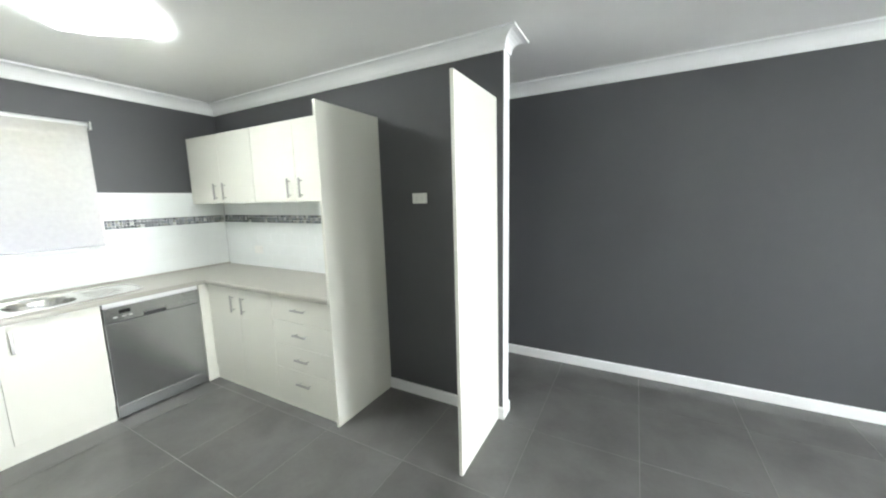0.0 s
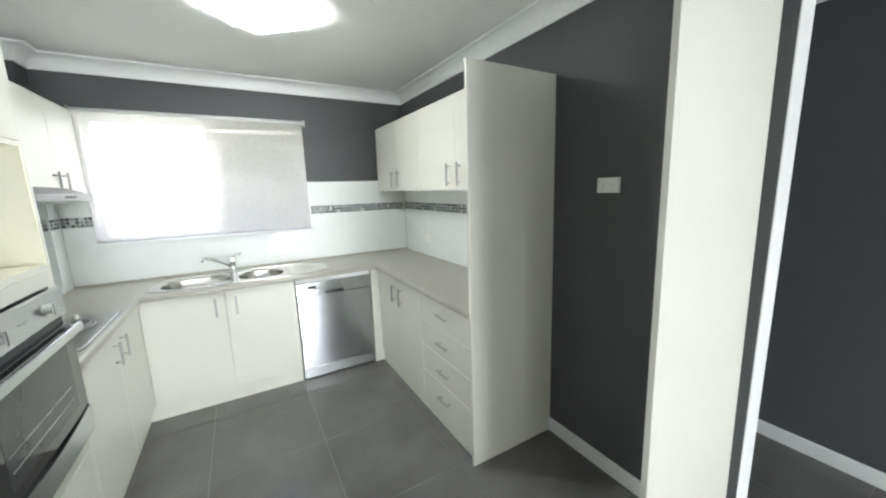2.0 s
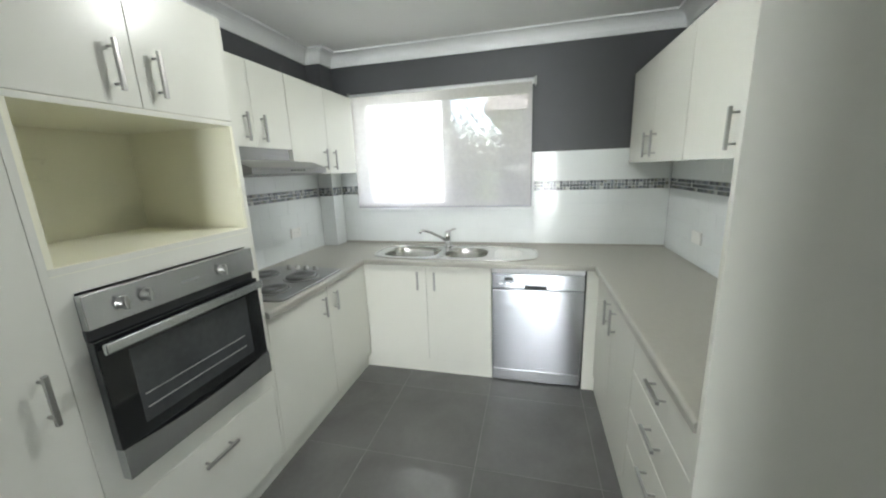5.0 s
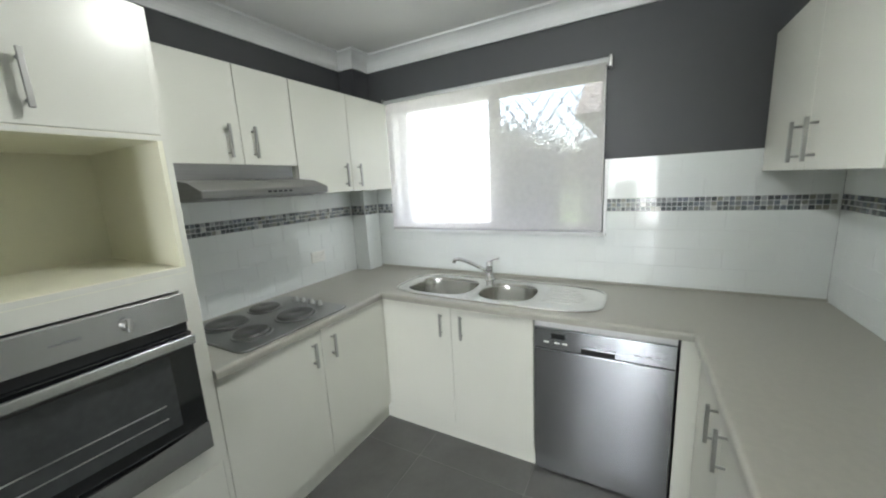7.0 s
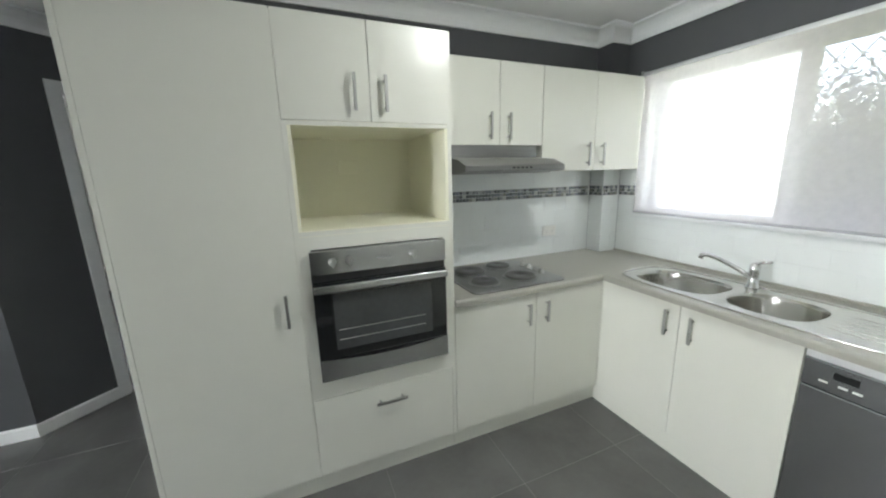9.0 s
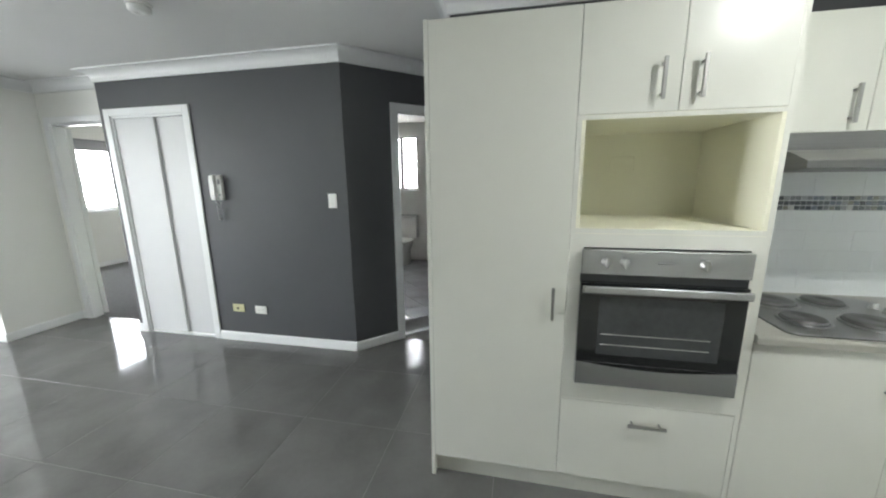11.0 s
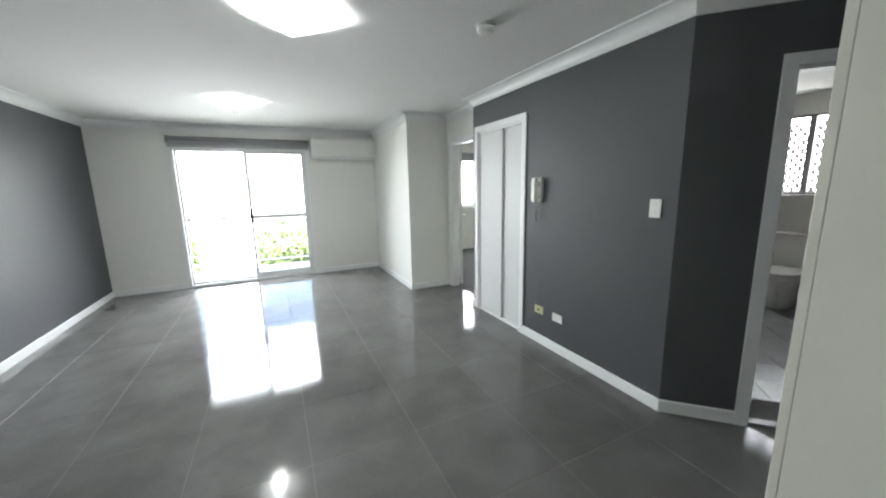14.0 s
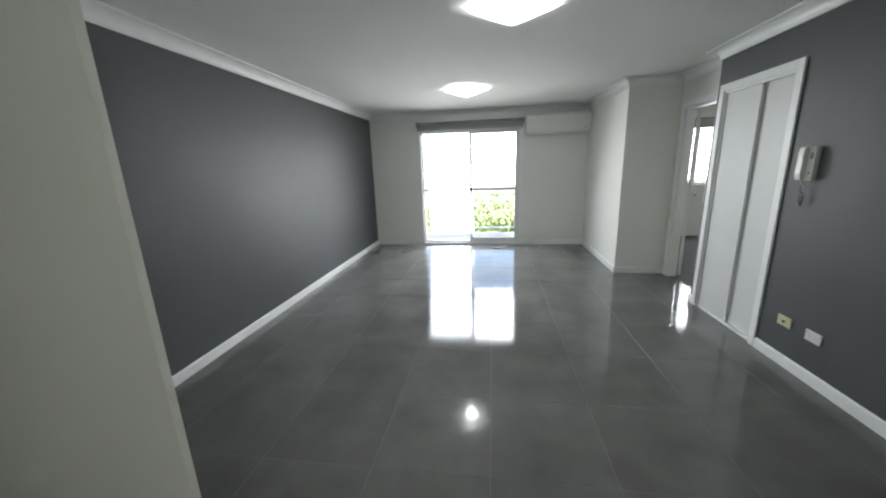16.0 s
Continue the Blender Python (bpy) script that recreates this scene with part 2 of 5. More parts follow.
def tube(bm, points, radius, sides=12, caps=True):
    """A round bar along a line of points; radius: one number or one a point."""
    pts = [Vector(q) for q in points]
    rad = radius if isinstance(radius, (list, tuple)) else [radius] * len(pts)
    rings = []
    up = Vector((0, 0, 1))
    for i, q in enumerate(pts):
        d = (pts[min(i + 1, len(pts) - 1)] - pts[max(i - 1, 0)]).normalized()
        side = d.cross(up)
        if side.length < 0.05:
            side = d.cross(Vector((0, 1, 0)))
        side.normalize()
        top = side.cross(d)
        rings.append([bm.verts.new(q + rad[i] * (math.cos(2 * math.pi * k / sides) * side + math.sin(2 * math.pi * k / sides) * top)) for k in range(sides)])
    for a, b in zip(rings, rings[1:]):
        for k in range(sides):
            bm.faces.new((a[k], a[(k + 1) % sides], b[(k + 1) % sides], b[k])).smooth = True
    if caps:
        bm.faces.new(rings[0])
        bm.faces.new(rings[-1])
    return bm


def lathe(bm, profile, centre, sides=32, axis="z"):
    """Turns a profile of (radius, height) about an axis."""
    rings = []
    for r, h in profile:
        ring = []
        for k in range(sides):
            a = 2 * math.pi * k / sides
            q = Vector((r * math.cos(a), r * math.sin(a), h))
            if axis == "y":
                q = Vector((q.x, q.z, q.y))
            elif axis == "x":
                q = Vector((q.z, q.x, q.y))
            ring.append(bm.verts.new(Vector(centre) + q))
        rings.append(ring)
    for a, b in zip(rings, rings[1:]):
        for k in range(sides):
            bm.faces.new((a[k], a[(k + 1) % sides], b[(k + 1) % sides], b[k])).smooth = True
    bm.faces.new(rings[0])
    bm.faces.new(rings[-1])
    return bm


def ring_loop(cx, cy, a, b, n=3.0, count=40):
    """A rounded rectangle (superellipse) in plan."""
    out = []
    for k in range(count):
        t = 2 * math.pi * k / count
        c, s = math.cos(t), math.sin(t)
        out.append((cx + a * math.copysign(abs(c) ** (2 / n), c), cy + b * math.copysign(abs(s) ** (2 / n), s)))
    return out


def loft(bm, loops, cap_last=True, cap_first=False):
    rings = [[bm.verts.new(q) for q in loop] for loop in loops]
    for a, b in zip(rings, rings[1:]):
        for k in range(len(a)):
            bm.faces.new((a[k], a[(k + 1) % len(a)], b[(k + 1) % len(a)], b[k])).smooth = True
    if cap_last:
        bm.faces.new(rings[-1])
    if cap_first:
        bm.faces.new(rings[0])
    return rings


def prism(bm, outline, axis, lo, hi):
    """Extrudes a closed outline of (u, v) along an axis: x takes (y, z), y takes (x, z), z takes (x, y)."""
    def at(u, v, w):
        return {"x": (w, u, v), "y": (u, w, v), "z": (u, v, w)}[axis]
    a = [bm.verts.new(at(u, v, lo)) for u, v in outline]
    b = [bm.verts.new(at(u, v, hi)) for u, v in outline]
    for k in range(len(a)):
        bm.faces.new((a[k], a[(k + 1) % len(a)], b[(k + 1) % len(a)], b[k]))
    bm.faces.new(a)
    bm.faces.new(b)
    return bm


def to_mesh(name, bm, material):
    bmesh.ops.recalc_face_normals(bm, faces=bm.faces[:])
    me = bpy.data.meshes.new(name)
    bm.to_mesh(me)
    bm.free()
    me.materials.append(material)
    return me


def part(name, bm, material, parent=None, label=""):
    ob = new(name, to_mesh(name, bm, material))
    if parent is not None:
        ob.parent = parent
        if parent.type == "EMPTY":
            ob.matrix_parent_inverse = parent.matrix_basis.inverted()
    if label:
        ob["label"] = label
    return ob


def thing(name, at, label, category, group="", kind=""):
    e = new(name)
    e.empty_display_size = 0.05
    e.matrix_basis = Matrix.Translation(at)
    return tagged(e, label, category, group, kind)


def structure(name, bm, material, label=""):
    return tagged(part(name, bm, material), label, "", "", "structure")


def B(*a, **k):
    return bx(bmesh.new(), *a, **k)


# ---- plan ----
WEST, HOBWALL, STUB, NORTH, EAST, LINEN = -2.985, 0.09, 2.838, 3.868, 6.0, -0.471
CEIL, COVE = 2.436, 0.096
NIB_X, NIB_Y = -2.83, 0.22
STUB_END, STUB_BACK = -0.013, 2.94
PANTRY_END = -0.091
BUMP_X, SE_Y, HALL_Y = 4.22, -0.03, -0.64
ANG = (0.86, -0.471)
ANG_END = (-0.083, -1.414)
OUT = EAST + 0.175
TILE_W, TILE_H, MOS0, MOS1, SPLASH_TOP = 0.2, 0.1, 1.302, 1.374, 1.594
TOP = CEIL + 0.02


def mitred(path, closed):
    """Unit offsets to the left of a path, mitred at its corners."""
    n = len(path)
    out = []
    for i in range(n):
        dirs = []
        if closed or i > 0:
            dirs.append((Vector(path[i]) - Vector(path[i - 1])).normalized())
        if closed or i < n - 1:
            dirs.append((Vector(path[(i + 1) % n]) - Vector(path[i])).normalized())
        nor = [Vector((-d.y, d.x)) for d in dirs]
        if len(nor) == 1:
            out.append(nor[0])
        else:
            m = (nor[0] + nor[1])
            out.append(m / max(0.3, m.dot(nor[0])))
    return out


def sweep(path, profile, closed=False):
    """Runs a profile of (distance from the wall, height) along walls; the room lies to the left of the path."""
    bm = bmesh.new()
    off = mitred(path, closed)
    rings = [[bm.verts.new((*(Vector(q) + o * d), z)) for d, z in profile] for q, o in zip(path, off)]
    n, k = len(rings), len(profile)
    for i in range(n if closed else n - 1):
        a, b = rings[i], rings[(i + 1) % n]
        for j in range(k):
            bm.faces.new((a[j], a[(j + 1) % k], b[(j + 1) % k], b[j]))
    if not closed:
        bm.faces.new(rings[0])
        bm.faces.new(rings[-1])
    return bm


def wall_box(bm, x0, x1, y0, y1, holes=(), along="x", z0=-0.02, z1=TOP):
    """A wall with openings (from, to, sill, head) along its length."""
    a, b = (x0, x1) if along == "x" else (y0, y1)

    def put(u0, u1, w0, w1):
        if u1 - u0 > 1e-4 and w1 - w0 > 1e-4:
            bx(bm, u0, u1, y0, y1, w0, w1) if along == "x" else bx(bm, x0, x1, u0, u1, w0, w1)
    at = a
    for h0, h1, s, t in holes:
        put(at, h0, z0, z1)
        put(h0, h1, z0, s)
        put(h0, h1, t, z1)
        at = h1
    put(at, b, z0, z1)
    return bm


# walls
structure("wall_west", wall_box(bmesh.new(), -3.2, WEST - 0.008, -0.05, 4.0, [(0.41, 1.86, 1.18, 2.085)], "y"), M_DARK, "charcoal painted kitchen wall with a wide window")
structure("wall_south_kitchen", wall_box(bmesh.new(), -3.2, PANTRY_END, -0.03, HOBWALL), M_DARK, "charcoal painted wall behind the cooktop")
structure("wall_nib", B(-2.993, NIB_X, HOBWALL, NIB_Y, -0.02, TOP), M_DARK, "small boxed-in corner of the kitchen wall")
structure("wall_kitchen_return", B(PANTRY_END - 0.12, PANTRY_END, -1.53, -0.03, -0.02, TOP), M_DARK, "charcoal wall beside the pantry")
structure("wall_stub", B(WEST - 0.008, STUB_END, STUB, STUB_BACK, -0.02, TOP), M_DARK, "charcoal wall between kitchen and entry")
structure("wall_north", B(-3.2, OUT, NORTH, 4.0, -0.02, TOP), M_DARK, "long charcoal painted living room wall")
structure("wall_east", wall_box(bmesh.new(), EAST, OUT, SE_Y - 0.1, NORTH, [(1.125, 2.94, -0.02, 2.10)], "y"), M_WHITEWALL, "white wall with the balcony doors")
structure("wall_southeast", B(BUMP_X, EAST, SE_Y - 0.1, SE_Y, -0.02, TOP), M_WHITEWALL, "white living room side wall")
structure("wall_hall", B(BUMP_X, BUMP_X + 0.1, HALL_Y, SE_Y - 0.1, -0.02, TOP), M_WHITEWALL, "white wall turning to the bedroom door")
structure("wall_bedroom_door", wall_box(bmesh.new(), 3.11, BUMP_X + 0.1, HALL_Y - 0.1, HALL_Y, [(3.37, 4.10, -0.02, 2.05)]), M_WHITEWALL, "white wall with the bedroom doorway")
structure("wall_linen", wall_box(bmesh.new(), 0.86, 3.21, LINEN - 0.098, LINEN, [(2.31, 3.095, -0.02, 2.05)]), M_DARK, "charcoal wall with the linen cupboard")


def slanted(u0, u1, depth, z0, z1):
    """A block on the angled wall: u along it from its outer corner, depth behind (negative: proud of) its face."""
    d = Vector((-math.sqrt(0.5), -math.sqrt(0.5)))
    n = Vector((math.sqrt(0.5), -math.sqrt(0.5)))
    a = Vector(ANG)
    d0, d1 = depth
    q = [a + d * u0 + n * d0, a + d * u1 + n * d0, a + d * u1 + n * d1, a + d * u0 + n * d1]
    return [(v.x, v.y) for v in q], z0, z1


def slant_box(bm, u0, u1, depth, z0, z1):
    q, a, b = slanted(u0, u1, depth, z0, z1)
    return prism(bm, q, "z", a, b)


bm = bmesh.new()
slant_box(bm, 0.0, 0.457, (0.0, 0.1), -0.02, TOP)
slant_box(bm, 0.457, 1.20, (0.0, 0.1), 2.035, TOP)
slant_box(bm, 1.20, 1.333, (0.0, 0.1), -0.02, TOP)
structure("wall_angled", bm, M_DARK, "charcoal angled wall with the bathroom doorway")

# rooms behind the doorways
structure("wall_bathroom", wall_box(bmesh.new(), -0.3, 2.45, -4.12, -4.0, [(1.26, 1.80, 1.28, 2.20)]), M_WHITEWALL, "white bathroom end wall with a window")
structure("wall_bathroom_side", B(2.33, 2.45, -4.0, -0.75, -0.02, TOP), M_WHITEWALL)
structure("wall_bathroom_west", B(-0.3, -0.2, -4.0, -1.5, -0.02, TOP), M_WHITEWALL)
structure("wall_bedroom_east", wall_box(bmesh.new(), 6.72, 6.88, -4.1, SE_Y - 0.1, [(-3.25, -2.0, 0.99, 2.05)], "y"), M_WHITEWALL, "white bedroom wall with a window")
structure("wall_bedroom_south", B(2.45, 6.88, -4.2, -4.1, -0.02, TOP), M_WHITEWALL)
structure("wall_cupboard_back", B(2.2, 3.21, -1.20, -1.12, -0.02, TOP), M_WHITEWALL)
structure("wall_bedroom_west", B(3.11, 3.21, -4.1, -1.2, -0.02, TOP), M_WHITEWALL)
structure("wall_bedroom_north", B(OUT, 6.88, SE_Y - 0.2, SE_Y - 0.1, -0.02, TOP), M_WHITEWALL)
structure("ceiling", B(-3.2, 6.88, -4.2, 4.0, CEIL, CEIL + 0.16), M_CEIL, "flat white painted ceiling")
structure("floor", B(-3.2, OUT, -0.70, 4.0, -0.12, -0.0015), M_GROUT, "charcoal tiled floor on grey grout")
structure("floor_bedroom", B(3.21, 6.72, -4.1, -0.70, -0.1, 0.004), M_CARPET, "grey carpet of the bedroom")
structure("floor_bathroom", B(-0.3, 2.33, -4.0, -0.70, -0.1, -0.004), M_GROUT, "pale grey tiled bathroom floor")

# coved cornice round the rooms
ROOM = [(WEST - 0.008, NIB_Y), (NIB_X, NIB_Y), (NIB_X, HOBWALL), (PANTRY_END, HOBWALL), ANG_END, ANG, (3.21, LINEN), (3.21, HALL_Y),
        (BUMP_X, HALL_Y), (BUMP_X, SE_Y), (EAST, SE_Y), (EAST, NORTH), (WEST - 0.008, NORTH), (WEST - 0.008, STUB_BACK),
        (STUB_END, STUB_BACK), (STUB_END, STUB), (WEST - 0.008, STUB)]
cove = [(0.0, CEIL - COVE)]
cove += [(0.012, CEIL - COVE)]
for k in range(7):
    a = math.pi / 2 * k / 6
    cove.append((0.012 + (COVE - 0.024) * (1 - math.cos(a)) + 0.0, CEIL - COVE + 0.010 + (COVE - 0.022) * math.sin(a)))
cove += [(COVE, CEIL - 0.012), (COVE, CEIL), (0.0, CEIL)]
structure("cornice", sweep(ROOM, cove, True), M_TRIM, "white coved plaster cornice")

# skirting
skirt = [(0.0, 0.0), (0.013, 0.0), (0.013, 0.072), (0.009, 0.08), (0.0, 0.082)]


def skirting(*path):
    structure("baseboard", sweep(list(path), skirt), M_TRIM, "white painted skirting board")


D45 = math.sqrt(0.5)


def on_slant(u):
    return (ANG[0] - D45 * u, ANG[1] - D45 * u)


skirting(on_slant(0.404), ANG, (2.248, LINEN))
skirting((3.158, LINEN), (3.21, LINEN), (3.21, HALL_Y))
skirting((4.164, HALL_Y), (BUMP_X, HALL_Y), (BUMP_X, SE_Y), (EAST, SE_Y), (EAST, 1.09))
skirting((EAST, 2.972), (EAST, NORTH), (WEST - 0.008, NORTH), (WEST - 0.008, STUB_BACK), (STUB_END, STUB_BACK), (STUB_END, STUB), (-0.040, STUB))
skirting((-0.058, STUB), (-0.945, STUB))
skirting(ANG_END, on_slant(1.257))
skirting((PANTRY_END, HOBWALL), ANG_END)
skirting((6.72, -4.1), (6.72, -0.15))

# white corner bead on the wall's free end
structure("trim_wall_end", B(STUB_END, STUB_END + 0.004, STUB, STUB_BACK, 0.082, CEIL - COVE + 0.01), M_TRIM, "white painted end of the wall")


# ---- openings ----
def sheet(bm, q0, q1, z0, z1, thick):
    """A thin upright pane between two plan points."""
    a, b = Vector(q0), Vector(q1)
    d = (b - a).normalized()
    n = Vector((-d.y, d.x)) * thick / 2
    return prism(bm, [tuple(a + n), tuple(b + n), tuple(b - n), tuple(a - n)], "z", z0, z1)


def architrave_y(name, x0, x1, head, face, sign, label, inner=0.1):
    """Door casing round an opening in a wall across y. sign: the way the room lies."""
    e = thing(name, ((x0 + x1) / 2, face, 0), label, "", "", "structure")
    w, d = 0.062, 0.016
    a, b = sorted((face, face + sign * d))
    for u0, u1, z0, z1 in ((x0 - w, x0, 0, head + w), (x1, x1 + w, 0, head + w), (x0, x1, head, head + w)):
        part("architrave", B(u0, u1, a, b, z0, z1, bevel=0.003), M_TRIM, e)
    c, f = sorted((face, face - sign * inner))
    part("jamb", B(x0, x0 + 0.018, c, f, 0, head - 0.018), M_TRIM, e)
    part("jamb", B(x1 - 0.018, x1, c, f, 0, head - 0.018), M_TRIM, e)
    part("jamb", B(x0, x1, c, f, head - 0.018, head), M_TRIM, e)
    return e


door = architrave_y("door_1", 3.37, 4.10, 2.05, HALL_Y, 1, "white cased doorway with its door open into the bedroom")
leaf = part("door_leaf", sheet(bmesh.new(), (4.105, -0.785), (4.745, -1.112), 0.010, 2.025, 0.036), M_TRIM, door, "white flush door swung wide open")
bm = lathe(bmesh.new(), [(0.008, 0.0), (0.008, 0.03), (0.024, 0.036), (0.026, 0.05), (0.018, 0.06)], (0, 0, 0), 16, "x")
bmesh.ops.transform(bm, matrix=Matrix.Translation((4.682, -1.098, 1.0)) @ Matrix.Rotation(math.radians(243), 4, "Z"), verts=bm.verts[:])
part("door_knob", bm, M_CHROME, leaf, "round chrome knob")

cup = architrave_y("linen_cupboard", 2.31, 3.095, 2.05, LINEN, 1, "white built-in linen cupboard with two sliding doors")
tagged(cup, "", "cupboard")
del cup["kind"]
part("sliding_door", B(2.655, 3.077, LINEN - 0.032, LINEN - 0.012, 0.02, 2.03, bevel=0.002), M_DOORWHITE, cup)
part("sliding_door", B(2.328, 2.69, LINEN - 0.056, LINEN - 0.036, 0.02, 2.03, bevel=0.002), M_DOORWHITE, cup)
part("track", B(2.328, 3.077, LINEN - 0.09, LINEN - 0.005, 0.0, 0.018), M_TRIM, cup, "white bottom track")

bd = thing("door_2", (*on_slant(0.83), 0), "white cased bathroom doorway, open", "", "", "structure")
for u0, u1, z0, z1 in ((0.402, 0.462, 0, 2.095), (1.195, 1.255, 0, 2.095), (0.462, 1.195, 2.035, 2.095)):
    part("architrave", slant_box(bmesh.new(), u0, u1, (-0.016, 0.0), z0, z1), M_TRIM, bd)
for u0, u1, z0, z1 in ((0.457, 0.475, 0, 2.017), (1.182, 1.20, 0, 2.017), (0.457, 1.20, 2.017, 2.035)):
    part("jamb", slant_box(bmesh.new(), u0, u1, (0.0, 0.1), z0, z1), M_TRIM, bd)
part("threshold", slant_box(bmesh.new(), 0.475, 1.182, (0.02, 0.075), 0.0, 0.009), M_ALUGREY, bd, "dark grey threshold strip")


def pane(parent, q0, q1, z0, z1):
    ob = part("pane", sheet(bmesh.new(), q0, q1, z0, z1, 0.005), M_GLASS, parent, "clear glass pane")
    ob.visible_shadow = False
    return ob


def grille(bm, q0, q1, z0, z1, pitch, height, width=0.0045):
    """Security mesh of expanded metal: zigzag strips that meet in nodes."""
    a, b = Vector(q0), Vector(q1)
    length = (b - a).length
    d = (b - a) / length
    n = Vector((-d.y, d.x)) * 0.002
    cols = int(length / pitch * 2)
    rows = int((z1 - z0) / height * 2)
    for i in range(cols):
        for j in range(rows):
            u0, u1 = i * pitch / 2, (i + 1) * pitch / 2
            w0, w1 = z0 + j * height / 2, z0 + (j + 1) * height / 2
            if (i + j) % 2:
                w0, w1 = w1, w0
            p, q = a + d * u0, a + d * u1
            vs = []
            for s in (-1, 1):
                vs.append([bm.verts.new((*(p + n * s), w0 - width)), bm.verts.new((*(q + n * s), w1 - width)),
                           bm.verts.new((*(q + n * s), w1 + width)), bm.verts.new((*(p + n * s), w0 + width))])
            f, g = vs
            bm.faces.new(f)
            bm.faces.new(g[::-1])
            bm.faces.new((f[2], f[3], g[3], g[2]))
            bm.faces.new((f[0], f[1], g[1], g[0]))
            if (i + j) % 2:
                bx(bm, *sorted((q.x - 0.005, q.x + 0.005)), q.y - 0.005, q.y + 0.005, w1 - 2.6 * width, w1 + 2.6 * width)
    return bm


def window_x(name, x, out, y0, y1, z0, z1, mid, label, mesh_on, pitch=0.062, tall=0.085):
    """Sliding aluminium window in a wall across x; out: the way that is outdoors."""
    e = thing(name, (x, (y0 + y1) / 2, z0), label, "", "", "structure")
    a, b = sorted((x, x + out * 0.07))
    fr = part("window_frame", B(a, b, y0, y1, z0, z0 + 0.035), M_ALU, e)
    part("window_frame", B(a, b, y0, y1, z1 - 0.035, z1), M_ALU, e)
    part("window_frame", B(a, b, y0, y0 + 0.035, z0 + 0.035, z1 - 0.035), M_ALU, e)
    part("window_frame", B(a, b, y1 - 0.035, y1, z0 + 0.035, z1 - 0.035), M_ALU, e)
    part("mullion", B(a + 0.002, b - 0.002, mid - 0.032, mid + 0.032, z0 + 0.035, z1 - 0.035), M_ALU, e)
    xm = x + out * 0.035
    pane(e, (xm, y0 + 0.035), (xm, mid - 0.032), z0 + 0.035, z1 - 0.035)
    pane(e, (xm, mid + 0.032), (xm, y1 - 0.035), z0 + 0.035, z1 - 0.035)
    g0, g1 = mesh_on
    part("security_mesh", grille(bmesh.new(), (x + out * 0.066, g0), (x + out * 0.066, g1), z0 + 0.03, z1 - 0.03, pitch, tall), M_ALUGREY, e, "diamond security mesh")
    return e


# kitchen window with its reveal, sill and screen blind
w1 = window_x("window_1", -3.10, -1, 0.41, 1.86, 1.18, 2.085, 1.165, "white aluminium sliding kitchen window with security mesh", (1.20, 1.83), 0.088, 0.118)
part("tile_edge_trim", B(-2.995, -2.972, 1.866, 1.882, 1.18, SPLASH_TOP), M_TRIM, w1, "white tile edge strip")
part("window_sill", B(-3.10, -2.975, 0.38, 1.88, 1.158, 1.179, bevel=0.003), M_TRIM, w1, "white tiled sill")
bl = thing("roller_blind", (-2.95, 1.13, 2.15), "white sheer roller blind drawn down over the kitchen window", "blind")
part("roller", tube(bmesh.new(), [(-2.952, 0.395, 2.095), (-2.952, 1.872, 2.095)], 0.021, 20), M_ALU, bl, "white rolled cloth on its tube")
part("blind_cloth", B(-2.9335, -2.9325, 0.407, 1.860, 1.198, 2.095), M_SHEER, bl, "sheer white screen cloth")
part("bottom_rail", B(-2.938, -2.928, 0.405, 1.862, 1.187, 1.199, bevel=0.003), M_ALUGREY, bl, "grey bottom rail")
for y in (0.381, 1.874):
    part("bracket", B(-2.99, -2.925, y, y + 0.014, 2.064, 2.122, bevel=0.003), M_NICKEL, bl, "grey end bracket")
for y in (0.4105, 1.849):
    part("window_reveal", B(-3.06, -2.982, y, y + 0.0105, 1.18, 2.084), M_TRIM, w1, "white painted reveal")

# balcony sliding doors
sd = thing("door_3", (EAST, 2.1, 0), "white aluminium sliding balcony doors", "", "", "structure")
for y0, y1, z0, z1 in ((1.125, 2.94, -0.01, 0.03), (1.125, 2.94, 2.075, 2.10), (1.125, 1.155, 0.03, 2.075), (2.92, 2.94, 0.03, 2.075)):
    part("door_frame", B(EAST - 0.004, EAST + 0.12, y0, y1, z0, z1), M_ALU, sd)
for y0, y1, x, name, side, low, high in ((1.155, 2.03, EAST + 0.03, "sliding_panel", 0.042, 0.12, 2.03), (1.99, 2.92, EAST + 0.075, "fixed_panel", 0.024, 0.06, 2.055)):
    bm = bmesh.new()
    for a, b, c, d in ((y0, y1, 0.031, low), (y0, y1, high, 2.074), (y0, y0 + 0.042, low, high), (y1 - side, y1, low, high)):
        bx(bm, x, x + 0.035, a, b, c, d)
    fr = part(name, bm, M_ALU, sd)
    ob = part("pane", B(x + 0.014, x + 0.02, y0 + 0.042, y1 - side, low, high), M_GLASS, fr, "clear glass pane")
    ob.visible_shadow = False
    part("midrail", B(x + 0.002, x + 0.012, y0 + 0.042, y1 - side, 1.02, 1.06), M_ALUGREY, fr, "thin grey safety rail")
part("door_latch", B(EAST + 0.008, EAST + 0.03, 1.985, 2.03, 0.96, 1.18, bevel=0.004), M_BLACK, sd, "dark pull handle and latch")
for y in (1.095, 2.94):
    part("architrave", B(EAST - 0.012, EAST, y, y + 0.03, 0, 2.10), M_TRIM, sd)
lb = thing("roller_blind", (EAST - 0.06, 2.1, 2.15), "grey roller blind rolled up above the balcony doors", "blind")
part("roller", tube(bmesh.new(), [(EAST - 0.055, 1.075, 2.21), (EAST - 0.055, 2.955, 2.21)], 0.044, 20), M_FABRIC, lb, "rolled grey cloth")
